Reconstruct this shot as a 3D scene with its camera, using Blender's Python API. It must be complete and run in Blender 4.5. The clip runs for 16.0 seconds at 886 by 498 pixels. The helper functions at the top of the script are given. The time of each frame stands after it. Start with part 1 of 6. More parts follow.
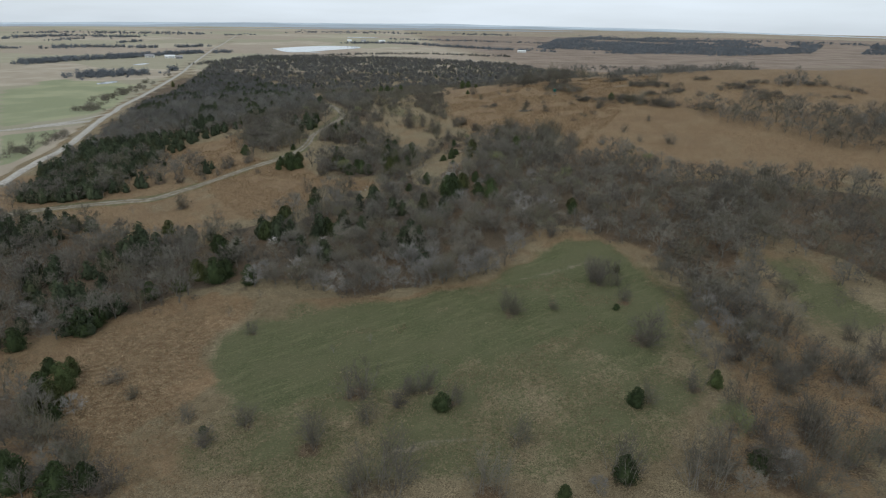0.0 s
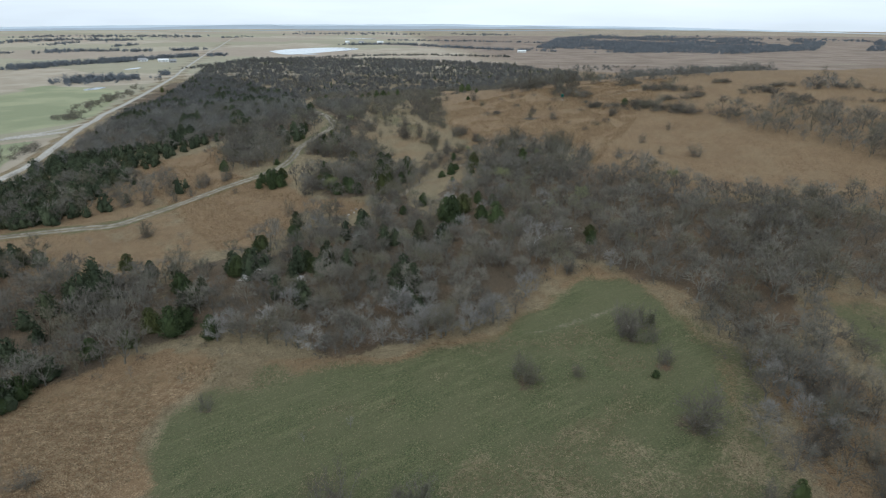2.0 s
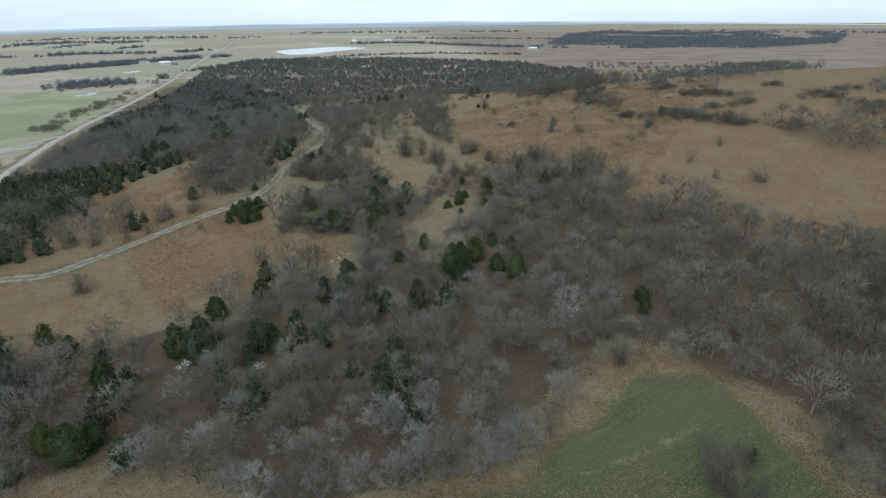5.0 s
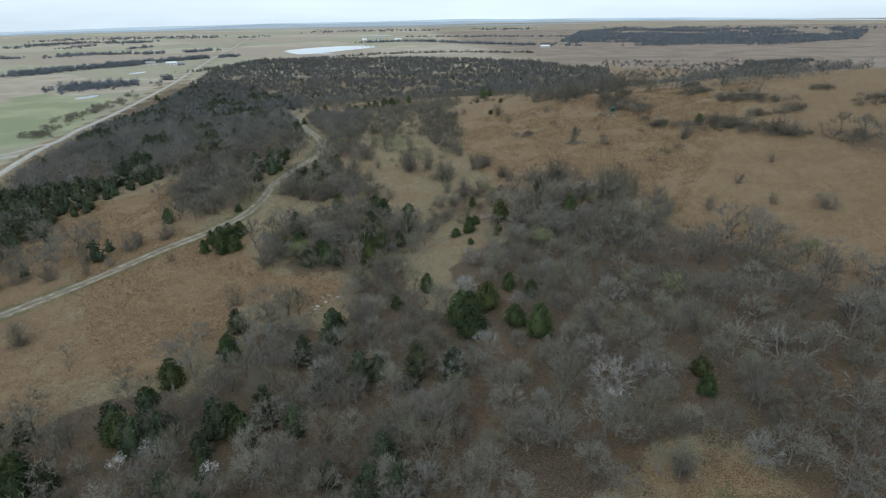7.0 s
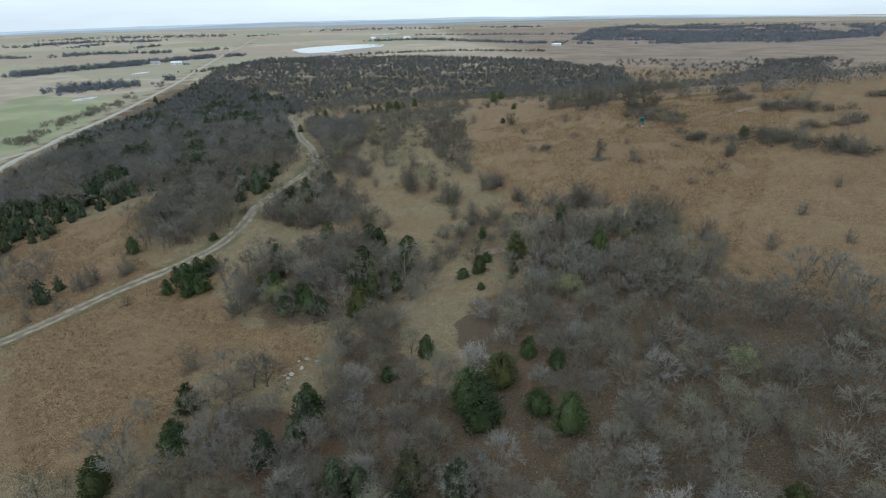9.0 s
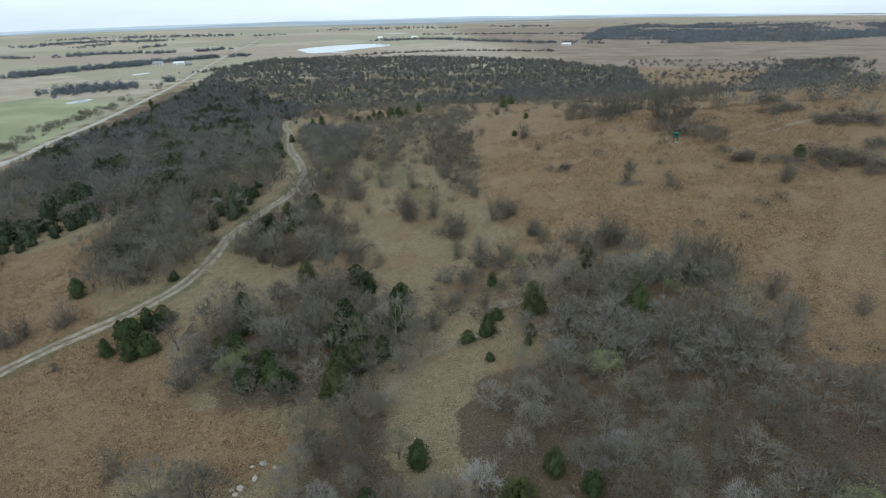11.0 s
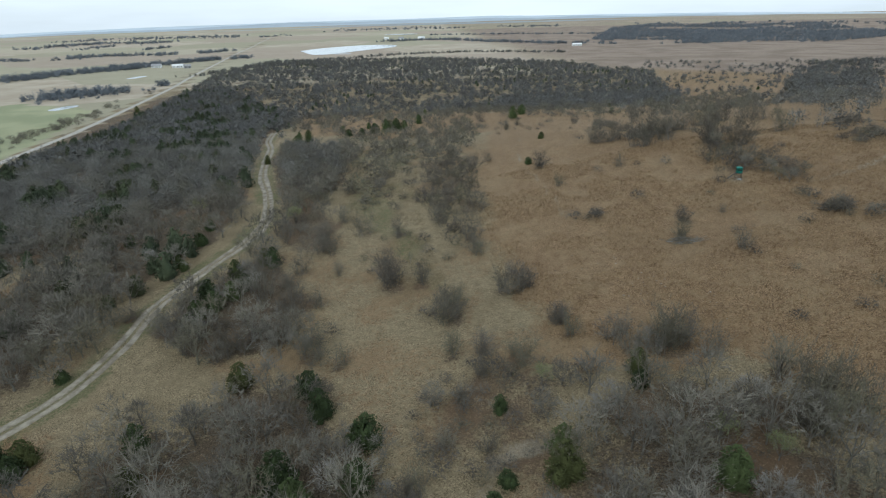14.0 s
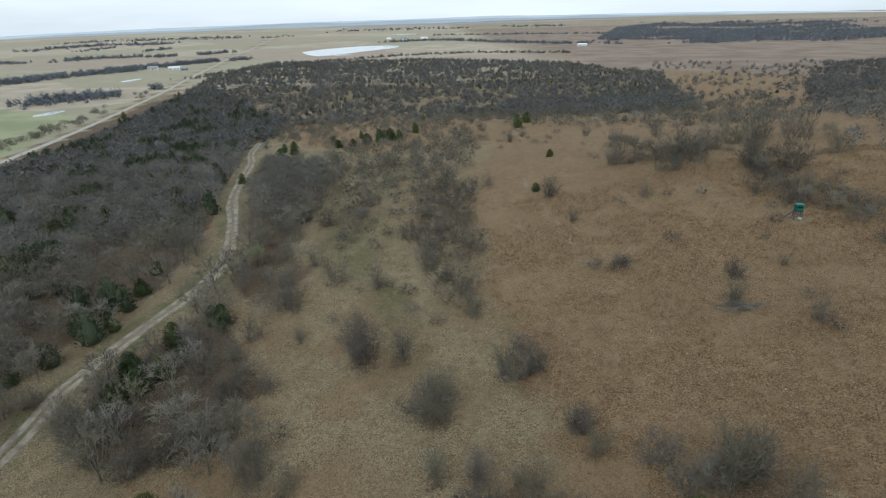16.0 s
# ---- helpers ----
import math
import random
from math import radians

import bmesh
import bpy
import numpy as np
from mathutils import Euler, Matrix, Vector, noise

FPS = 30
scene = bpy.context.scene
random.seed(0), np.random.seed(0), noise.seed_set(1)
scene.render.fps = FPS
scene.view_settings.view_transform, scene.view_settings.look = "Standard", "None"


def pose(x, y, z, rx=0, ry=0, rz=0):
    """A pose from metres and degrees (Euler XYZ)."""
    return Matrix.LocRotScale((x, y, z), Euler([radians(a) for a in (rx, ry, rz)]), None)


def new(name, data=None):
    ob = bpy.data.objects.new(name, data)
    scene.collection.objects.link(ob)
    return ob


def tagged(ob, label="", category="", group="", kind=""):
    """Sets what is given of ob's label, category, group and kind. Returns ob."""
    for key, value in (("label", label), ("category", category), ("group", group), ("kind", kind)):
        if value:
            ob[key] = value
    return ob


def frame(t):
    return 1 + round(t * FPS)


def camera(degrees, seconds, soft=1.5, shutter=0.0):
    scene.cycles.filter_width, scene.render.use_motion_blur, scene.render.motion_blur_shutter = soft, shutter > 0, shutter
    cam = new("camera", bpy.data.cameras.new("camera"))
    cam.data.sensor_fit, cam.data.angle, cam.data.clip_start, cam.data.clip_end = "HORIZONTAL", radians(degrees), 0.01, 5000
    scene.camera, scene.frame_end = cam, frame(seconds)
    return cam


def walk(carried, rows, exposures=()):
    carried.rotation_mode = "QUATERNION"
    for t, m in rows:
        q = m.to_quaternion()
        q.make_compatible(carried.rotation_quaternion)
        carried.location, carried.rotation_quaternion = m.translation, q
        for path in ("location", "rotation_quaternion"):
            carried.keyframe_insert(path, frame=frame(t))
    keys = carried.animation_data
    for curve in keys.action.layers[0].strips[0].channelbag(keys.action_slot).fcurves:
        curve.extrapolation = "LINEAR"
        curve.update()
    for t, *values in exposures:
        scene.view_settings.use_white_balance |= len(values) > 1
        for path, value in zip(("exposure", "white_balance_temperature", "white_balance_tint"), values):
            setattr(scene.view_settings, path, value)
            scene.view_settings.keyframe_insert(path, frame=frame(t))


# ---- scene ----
cam = camera(75.3, 16.0, soft=1.2)
METRES, EYE, TILT, LEAN, TURN = 180.0, 50.0, -21.4, -0.8, 0.0
ROWS = [
    (0.0, 0.0, 0.0, 0.0, 0.0, 0.0, -0.0),
    (0.5, 0.0003, 0.0278, 0.0113, -0.03, 0.03, 0.13),
    (1.0, 0.001, 0.0559, 0.0224, -0.02, 0.05, 0.27),
    (1.5, 0.0017, 0.0841, 0.0338, 0.02, 0.04, 0.4),
    (2.0, 0.0029, 0.1122, 0.0453, 0.09, 0.02, 0.54),
    (2.5, 0.004, 0.1405, 0.0569, 0.18, -0.03, 0.69),
    (3.0, 0.0049, 0.169, 0.0683, 0.3, -0.06, 0.81),
    (3.5, 0.0063, 0.1977, 0.08, 0.47, -0.1, 0.89),
    (4.0, 0.0072, 0.2261, 0.0916, 0.67, -0.13, 0.94),
    (6.5, 0.0114, 0.3709, 0.1487, 1.95, -0.34, 0.94),
    (7.0, 0.0119, 0.3998, 0.1602, 2.22, -0.37, 0.93),
    (7.5, 0.0121, 0.4284, 0.172, 2.44, -0.42, 0.88),
    (8.0, 0.0125, 0.4576, 0.1835, 2.7, -0.47, 0.86),
    (8.5, 0.0129, 0.4867, 0.1951, 2.95, -0.52, 0.84),
    (9.0, 0.0127, 0.5154, 0.2068, 3.13, -0.54, 0.75),
    (11.5, 0.0127, 0.6633, 0.2654, 4.01, -0.6, 0.49),
    (12.0, 0.0131, 0.6928, 0.2772, 4.16, -0.58, 0.45),
    (12.5, 0.0137, 0.7226, 0.2888, 4.3, -0.58, 0.44),
    (13.0, 0.0145, 0.7519, 0.3007, 4.43, -0.57, 0.43),
    (13.5, 0.0153, 0.7811, 0.3126, 4.54, -0.58, 0.43),
    (14.0, 0.0162, 0.8107, 0.3243, 4.65, -0.59, 0.45),
    (14.5, 0.0169, 0.8401, 0.3361, 4.75, -0.58, 0.47),
    (15.0, 0.0182, 0.8697, 0.3476, 4.86, -0.58, 0.49),
    (15.5, 0.0194, 0.8987, 0.3595, 4.96, -0.58, 0.5),
    (16.0, 0.0203, 0.9282, 0.3713, 5.05, -0.58, 0.5),
]
EXPOSURES = [(0.0, -0.08, 6200, 8), (1.0, 0.04, 6150, 8), (3.0, 0.27, 5770, 5), (6.5, 0.16, 5790, 4), (9.0, 0.18, 5830, 4), (12.5, 0.29, 5860, 3), (14.5, 0.2, 5950, 5), (16.0, 0.2, 6040, 6)]
walk(cam, [(t, pose(0, 0, EYE, TILT, LEAN, TURN) @ pose(METRES * x, METRES * y, METRES * z, 90 + pitch, roll, yaw)) for t, x, y, z, yaw, pitch, roll in ROWS], EXPOSURES)

# ---- world, sun, exposure ----
SUN_UP, SUN_TURN = radians(48), radians(200)
world = bpy.data.worlds.new("overcast_sky")
scene.world = world
world.use_nodes = True
wn, wl = world.node_tree.nodes, world.node_tree.links
wn.clear()
sky = wn.new("ShaderNodeTexSky")
sky.sky_type, sky.sun_disc = "NISHITA", False
sky.sun_elevation, sky.sun_rotation = SUN_UP, SUN_TURN
sky.dust_density, sky.air_density = 1.5, 1.0
coords = wn.new("ShaderNodeTexCoord")
stretch = wn.new("ShaderNodeMapping")
stretch.inputs["Scale"].default_value = (1.0, 1.0, 7.0)
cloud = wn.new("ShaderNodeTexNoise")
cloud.inputs["Scale"].default_value, cloud.inputs["Detail"].default_value = 1.6, 6.0
cover = wn.new("ShaderNodeMapRange")
cover.inputs["From Min"].default_value, cover.inputs["From Max"].default_value = 0.30, 0.62
cover.inputs["To Min"].default_value, cover.inputs["To Max"].default_value = 0.62, 0.97
veil = wn.new("ShaderNodeMix")
veil.data_type = "RGBA"
veil.inputs["B"].default_value = (10.2, 10.9, 11.6, 1.0)
air = wn.new("ShaderNodeBackground")
air.inputs["Strength"].default_value = 0.085
out = wn.new("ShaderNodeOutputWorld")
wl.new(coords.outputs["Generated"], stretch.inputs["Vector"])
wl.new(stretch.outputs["Vector"], cloud.inputs["Vector"])
wl.new(cloud.outputs["Fac"], cover.inputs["Value"])
wl.new(cover.outputs["Result"], veil.inputs["Factor"])
wl.new(sky.outputs["Color"], veil.inputs["A"])
wl.new(veil.outputs["Result"], air.inputs["Color"])
wl.new(air.outputs["Background"], out.inputs["Surface"])

sun_data = bpy.data.lights.new("sun", "SUN")
sun_data.energy, sun_data.angle, sun_data.color = 0.8, radians(14), (1.0, 0.96, 0.9)
sun = new("sun", sun_data)
sun.matrix_world = pose(0, 0, 300, 90 - math.degrees(SUN_UP), 0, 180 - math.degrees(SUN_TURN))

# ---- plan: the lie of the land ----
BUMP_X = [-190 + 60.0 * i for i in range(7)]
BUMP_Y = [40 + 60.0 * i for i in range(8)]
BUMPS = [0.8, 0.8, 0.2, 2.2, 1.4, 0.4, 0.5, 0.8, -0.1, -3.1, -1.0, -0.8, -0.9, 0.3, 0.2, -0.0, 0.5, -0.2, 2.8, 1.1, 0.9, -1.2, -0.4, 2.8, -3.2, 1.0, 1.2, 2.5, 0.3, 2.4, 3.2, 1.8, 6.4, 3.4, 5.2, 2.1, 3.8, 2.6, 3.5, 5.5, 3.2, 3.7, 2.0, 3.2, 0.5, -0.2, 0.7, 0.9, 0.8, 0.8, 1.7, 2.4, 4.8, 3.5, 1.0, 0.3]


def step(a, b, v):
    u = np.clip((v - a) / (b - a), 0, 1)
    return u * u * (3 - 2 * u)


def lattice(ix, iy, seed):
    n = (ix.astype(np.int64) * 374761393 + iy.astype(np.int64) * 668265263 + seed * 982451653) & 0x7FFFFFFF
    n = ((n ^ (n >> 13)) * 1274126177) & 0x7FFFFFFF
    return ((n ^ (n >> 16)) & 0xFFFF) / 65535.0


def value_noise(x, y, size, seed):
    u, v = x / size, y / size
    iu, iv = np.floor(u), np.floor(v)
    fu, fv = u - iu, v - iv
    fu, fv = fu * fu * (3 - 2 * fu), fv * fv * (3 - 2 * fv)
    a, b = lattice(iu, iv, seed), lattice(iu + 1, iv, seed)
    c, d = lattice(iu, iv + 1, seed), lattice(iu + 1, iv + 1, seed)
    return (a * (1 - fu) + b * fu) * (1 - fv) + (c * (1 - fu) + d * fu) * fv


def fbm(x, y, size, seed, octaves=3):
    total, amp, norm = 0.0, 1.0, 0.0
    for k in range(octaves):
        total = total + amp * value_noise(x, y, size / 2 ** k, seed + 17 * k)
        norm += amp
        amp *= 0.5
    return total / norm


def line_gap(x, y, line):
    """Distance to a line of points, and how far along it (0 to 1 a leg) the nearest place is."""
    best = np.full(x.shape, 1e9)
    for (ax, ay), (bx, by) in zip(line, line[1:]):
        dx, dy = bx - ax, by - ay
        u = np.clip(((x - ax) * dx + (y - ay) * dy) / (dx * dx + dy * dy), 0, 1)
        best = np.minimum(best, np.hypot(x - ax - u * dx, y - ay - u * dy))
    return best


def inside(x, y, ring):
    hit = np.zeros(x.shape, bool)
    for (ax, ay), (bx, by) in zip(ring, ring[1:] + ring[:1]):
        if ay != by:
            hit ^= ((ay > y) != (by > y)) & (x < (bx - ax) * (y - ay) / (by - ay) + ax)
    return hit


def zone(x, y, ring, soft):
    """1 inside the ring, 0 outside, over a soft edge."""
    gap = line_gap(x, y, ring + ring[:1])
    return step(-soft, soft, np.where(inside(x, y, ring), gap, -gap))


GULLY = [(-12, 184), (-6, 196), (2, 199), (4, 207), (12, 209)]


def ground_z(x, y):
    x, y = np.atleast_1d(np.asarray(x, float)), np.atleast_1d(np.asarray(y, float))
    z = -12 + 46 / (1 + np.exp(-np.clip((x - 150) / 70, -30, 30))) * np.exp(-((y - 330) / 260) ** 2)
    z = z + 12 * np.exp(-((x - 20) / 160) ** 2 - ((y - 200) / 220) ** 2)
    for k, h in enumerate(BUMPS):
        z = z + h * np.exp(-((x - BUMP_X[k % 7]) ** 2 + (y - BUMP_Y[k // 7]) ** 2) / 5408.0)
    r = np.hypot(x, y - 100)
    bow = 1 - 0.8 * np.clip((np.degrees(np.arctan2(x, np.maximum(y - 90, 1))) + 2.5) / 39, -1.1, 1.1) ** 2
    z = z + step(1500, 5200, r) * 30 * bow + 10 * step(900, 2200, x * 0.8 + 0.35 * (r - 1000))
    z = z + (fbm(x, y, 14, 5) - 0.5) * 0.7 * step(900, 300, r) + (fbm(x, y, 420, 8) - 0.5) * 6 * step(700, 1800, r)
    shore = step(1.5, 1.05, np.hypot((x + 325) / 130, (y - 1530) / 240))
    z = z * (1 - shore) - 13.0 * shore
    near = (np.abs(x) < 40) & (y > 170) & (y < 225)
    if near.any():
        g = line_gap(x[near], y[near], GULLY)
        z[near] -= 0.9 * np.exp(-(g / 1.2) ** 2)
    return z


def gz(x, y):
    return float(ground_z(x, y)[0])


# woods, meadows and ways, in plan
POND_D_AT = (-341.6, 2576.8)
POND_C_AT = (-292.6, 1360.4)
POND_B_AT = (-447.9, 895.3)
POND_A_AT = (-348.7, 619.9)
HOUSES_AT = (-262.2, 2019.0)
FARM_AT = (-475.5, 1055.5)
BARN_AT = (190.9, 1466.0)
PILE_AT = (35.3, 247.7)
BLIND_FAR_AT = (94.1, 383.3)
WHITE_STONE_AT = (-14.8, 165.7)
DEAD_AT = (-32.4, 228.5)
BLIND_AT = (51.0, 268.5)
MEADOW = [(-78, 88), (-64, 99), (-51, 103), (-42, 108), (-28, 107), (-18, 104), (-6, 106), (8, 108), (16, 115), (28, 128), (32, 132), (37, 126), (42, 117), (46, 105), (46, 95), (40, 81), (38, 71), (33, 60), (27, 54), (24, 51), (-39, 54), (-54, 68)]
GREEN = [(-41, 92), (-36, 96), (-27, 98), (-15, 102), (-4, 104), (9, 107), (17, 115), (29, 125), (37, 124), (41, 118), (43, 109), (45, 102), (42, 91), (37, 78), (28, 74), (15, 72), (5, 80), (-1, 73), (-13, 74), (-20, 72), (-24, 69), (-31, 71), (-36, 78), (-40, 86)]
GREEN_FAR = [(68, 115), (74, 111), (77, 105), (79, 97), (81, 89), (75, 81), (66, 84), (62, 89), (63, 99)]
WOOD_BELT = [(-63, 104), (-54, 108), (-41, 111), (-29, 111), (-21, 104), (-14, 105), (-6, 106), (2, 108), (11, 110), (16, 116), (20, 124), (28, 128), (32, 130), (39, 120), (45, 116), (44, 106), (45, 100), (43, 91), (54, 90), (100, 156), (84, 160), (69, 166), (61, 182), (42, 200), (37, 209), (19, 214), (12, 204), (-10, 195), (-16, 216), (-37, 203), (-41, 188), (-21, 183), (-21, 168), (-33, 171), (-37, 162), (-45, 154), (-55, 151), (-62, 139), (-77, 150), (-92, 146)]
WOOD_EDGE = [(47, 104), (60, 97), (59, 84), (73, 78), (54, 51), (30, 51), (39, 69), (42, 84)]
WOOD_WEST = [(-204, 374), (-261, 495), (-298, 666), (-277, 768), (-134, 550), (-89, 397), (-68, 327), (-53, 288), (-49, 271), (-56, 257), (-58, 244), (-59, 237), (-57, 223), (-64, 220), (-80, 229), (-87, 241), (-87, 264), (-97, 259), (-106, 252)]
WOOD_TRACK = [(-85, 395), (-55, 363), (-38, 329), (-35, 283), (-37, 261), (-36, 247), (-25, 233), (-18, 223), (-26, 226), (-37, 225), (-50, 231), (-49, 241), (-48, 250), (-43, 269), (-48, 292)]
WOOD_NORTH = [(-345, 803), (-363, 1159), (-97, 1156), (105, 1025), (188, 848), (117, 508), (68, 475), (14, 532), (-55, 533), (-118, 527), (-87, 385), (-252, 553), (-300, 668)]
WOOD_RIDGE = [(392, 941), (514, 972), (108, 337), (116, 390), (177, 525)]
THICKET = [(-14, 311), (-1, 309), (3, 252), (-4, 258), (-10, 275)]
THICKET_BLIND = [(50, 290), (58, 290), (62, 275), (65, 266), (62, 261), (55, 270), (48, 278)]
CEDARS = [(-138, 183), (-155, 213), (-159, 265), (-125, 259), (-90, 262), (-112, 221), (-108, 199), (-104, 176), (-116, 171)]
CEDARS_LOW = [(-130, 160), (-96, 154), (-92, 139), (-113, 137)]
CEDARS_FRONT = [(-94, 110), (-83, 116), (-66, 108), (-62, 94), (-81, 92)]
CLEARING = [(-11, 190), (-7, 193), (2, 197), (9, 196), (10, 192), (5, 188), (2, 180), (5, 171), (1, 168), (-5, 173), (-9, 181)]
HILL = [(-1, 289), (1, 400), (28, 399), (55, 301), (72, 301), (111, 299), (44, 188), (41, 202), (44, 213), (36, 220), (15, 223), (7, 233), (3, 255)]
WEST_SLOPE = [(-119, 235), (-95, 245), (-88, 259), (-82, 236), (-76, 219), (-66, 210), (-59, 212), (-56, 214), (-43, 191), (-37, 186), (-23, 184), (-20, 178), (-25, 170), (-35, 178), (-42, 173), (-37, 166), (-39, 163), (-42, 159), (-46, 156), (-50, 153), (-55, 153)]
FIELD_GREEN = [(-389, 520), (-423, 654), (-313, 607), (-235, 418), (-223, 371), (-259, 339)]
FIELD_LOW = [(-236, 309), (-207, 315), (-186, 260), (-182, 232)]
DRAW = [(-44, 353), (-24, 366), (-15, 314), (-14, 279), (-7, 254), (1, 235), (-2, 231), (-12, 238), (-22, 256), (-31, 285)]
WOOD_LEFT = [(-177, 164), (-141, 162), (-120, 160), (-93, 152), (-79, 143), (-64, 140), (-52, 105), (-64, 100), (-75, 93), (-82, 88), (-95, 78)]
WOOD_SW = [(-91, 80), (-71, 82), (-62, 77), (-54, 68), (-44, 59), (-39, 54), (-67, 54)]
WOOD_ROAD = [(-141, 189), (-158, 218), (-168, 265), (-207, 378), (-264, 614), (-184, 565), (-65, 306), (-90, 262), (-125, 258), (-155, 256)]
WOOD_EAST = [(78, 153), (97, 155), (127, 143), (130, 122), (103, 91), (83, 97), (78, 107), (70, 118), (59, 136)]
WOOD_CREST = [(74, 300), (80, 291), (92, 287), (110, 289), (125, 295), (140, 303), (170, 330), (190, 380), (150, 420), (118, 408), (98, 345), (90, 318)]
WOOD_TAIL = [(-140, 176), (-116, 176), (-107, 181), (-98, 189), (-82, 194), (-86, 209), (-120, 229), (-132, 220), (-140, 203), (-153, 193)]
WOOD_BROW = [(142, 250), (156, 248), (185, 285), (180, 300), (158, 278)]
WOOD_MIDDLE = [(90, 420), (138, 582), (110, 640), (20, 640), (-20, 560), (15, 540), (59, 433)]
WOOD_KNOLL = [(96, 231), (115, 235), (133, 224), (160, 210), (179, 201), (152, 165), (121, 183), (118, 194), (102, 205)]
SAVANNA = [(-152, 551), (-62, 573), (14, 532), (61, 513), (136, 555), (163, 540), (116, 401), (64, 329), (52, 401), (23, 427), (2, 375), (-50, 395), (-81, 420)]
UPPER_DRAW = [(-43, 320), (-60, 406), (-37, 418), (-1, 423), (2, 305), (-13, 308), (-17, 287), (-25, 279)]
TONGUE = [(-81, 234), (-87, 258), (-69, 260), (-56, 232), (-56, 220), (-69, 216), (-77, 222)]
SCRUB = [(212, 994), (397, 979), (524, 938), (104, 321), (86, 348), (118, 504)]
MEADOW_PALE = [(9, 79), (12, 83), (20, 85), (26, 81), (27, 76), (20, 71), (13, 70), (9, 73)]
TRACK_BRUSH = [(-47, 230), (-50, 238), (-51, 246), (-44, 251), (-45, 257), (-39, 260), (-33, 251), (-32, 246), (-24, 241), (-26, 235), (-26, 230), (-32, 227), (-38, 227), (-44, 229)]
TRACK_NORTH = [(-82, 378), (-49, 374), (-39, 350), (-37, 321), (-35, 296), (-38, 285), (-30, 273), (-27, 259), (-30, 256), (-38, 263), (-42, 268), (-43, 277), (-67, 335)]
TRACK_LEFT = [(-93, 275), (-84, 278), (-70, 277), (-63, 285), (-53, 287), (-51, 278), (-56, 276), (-63, 271), (-62, 259), (-64, 253), (-59, 245), (-63, 240)]
LOBE = [(-43, 194), (-44, 205), (-44, 214), (-35, 214), (-30, 221), (-17, 221), (-14, 211), (-10, 210), (-7, 206), (-8, 194), (-10, 188), (-12, 185), (-33, 185), (-36, 191)]
GLADE = [(-6, 208), (-3, 220), (3, 223), (12, 223), (20, 218), (14, 215), (11, 209), (11, 198), (6, 202), (0, 203)]
LOBE_RIGHT = [(14, 214), (19, 216), (25, 218), (31, 214), (37, 213), (41, 209), (39, 205), (31, 204), (29, 195), (33, 190), (34, 186), (33, 182), (15, 183), (12, 191), (11, 198), (11, 209)]
FAR_WOOD = [(208, 1519), (499, 2679), (775, 3038), (833, 2762), (1103, 2939), (1077, 2548), (1288, 2696), (1136, 2240), (1096, 1977), (961, 1619), (695, 1440), (447, 1421)]
FAR_WOOD_B = [(958, 1710), (1382, 2418), (1519, 2498), (1300, 2078), (982, 1622)]
FAR_WOOD_C = [(1137, 1644), (1591, 2252), (1800, 2264), (1258, 1573)]
GRAVEL_ROAD = [(-162, 204), (-171, 238), (-175, 271), (-207, 367), (-245, 464), (-327, 749), (-395, 962), (-606, 1659), (-923, 2793)]
SIDE_ROAD = [(-207, 367), (-216, 341), (-234, 333), (-248, 324)]
TREES_A = [(-596, 861), (-600, 944), (-570, 994), (-553, 1095)]
TREES_B = [(-550, 990), (-549, 1104), (-516, 1190), (-457, 1269)]
TREES_C = [(-412, 677), (-388, 704), (-362, 742), (-339, 787)]
TREES_D = [(-940, 1267), (-847, 1297), (-838, 1406), (-651, 1434), (-622, 1567)]
TREES_E = [(-286, 1887), (-151, 1944), (-6, 1774), (171, 1572), (252, 1534)]
TREES_F = [(-219, 363), (-266, 467), (-297, 609), (-323, 708)]
TREES_G = [(-366, 901), (-343, 1038), (-266, 1171), (-169, 1265), (-28, 1307), (135, 1239)]
TREES_H = [(-193, 248), (-187, 262), (-188, 281), (-188, 292)]
TREES_I = [(-1382, 1909), (-1351, 2207), (-1074, 2138)]
TREES_J = [(-1702, 2553), (-1180, 2647), (-839, 2571)]
TREES_K = [(-750, 3210), (-252, 3270), (340, 3173)]
TREES_N = [(-1137, 1776), (-1160, 1890), (-1191, 2016)]
TREES_O = [(-919, 1726), (-917, 1790), (-915, 1851)]
TREES_L = [(-184, 2383), (140, 2277), (436, 2172)]
TREES_M = [(746, 3033), (1155, 2677), (1470, 2379), (1689, 2228)]
HILL_TRACK = [(59, 264), (64, 264), (73, 268), (83, 274), (97, 278)]
RIDGE_TRACK = [(-5, 473), (24, 487), (50, 466), (58, 428), (52, 445), (50, 466)]
EAST_TRACK = [(775, 1280), (635, 981), (752, 1116), (954, 1245)]
FOOT_TRAIL = [(13, 335), (10, 311), (13, 289), (16, 275), (18, 262)]
BELT_EDGE = [(-41, 111), (-29, 110), (-21, 104), (-14, 105), (-6, 106), (2, 108), (11, 110), (16, 116)]
ROCKS = [(17, 249), (26, 244), (32, 236), (38, 227), (38, 222), (33, 223), (28, 228), (23, 234), (17, 243)]
LEDGE = [(-25, 170), (-24, 175), (-22, 177), (-20, 174), (-22, 171)]
MEADOW_TRAIL = [(-16, 55), (-10, 58), (-1, 61), (6, 62)]
MEADOW_ARC = [(10, 107), (18, 108), (26, 111), (32, 114), (39, 112)]
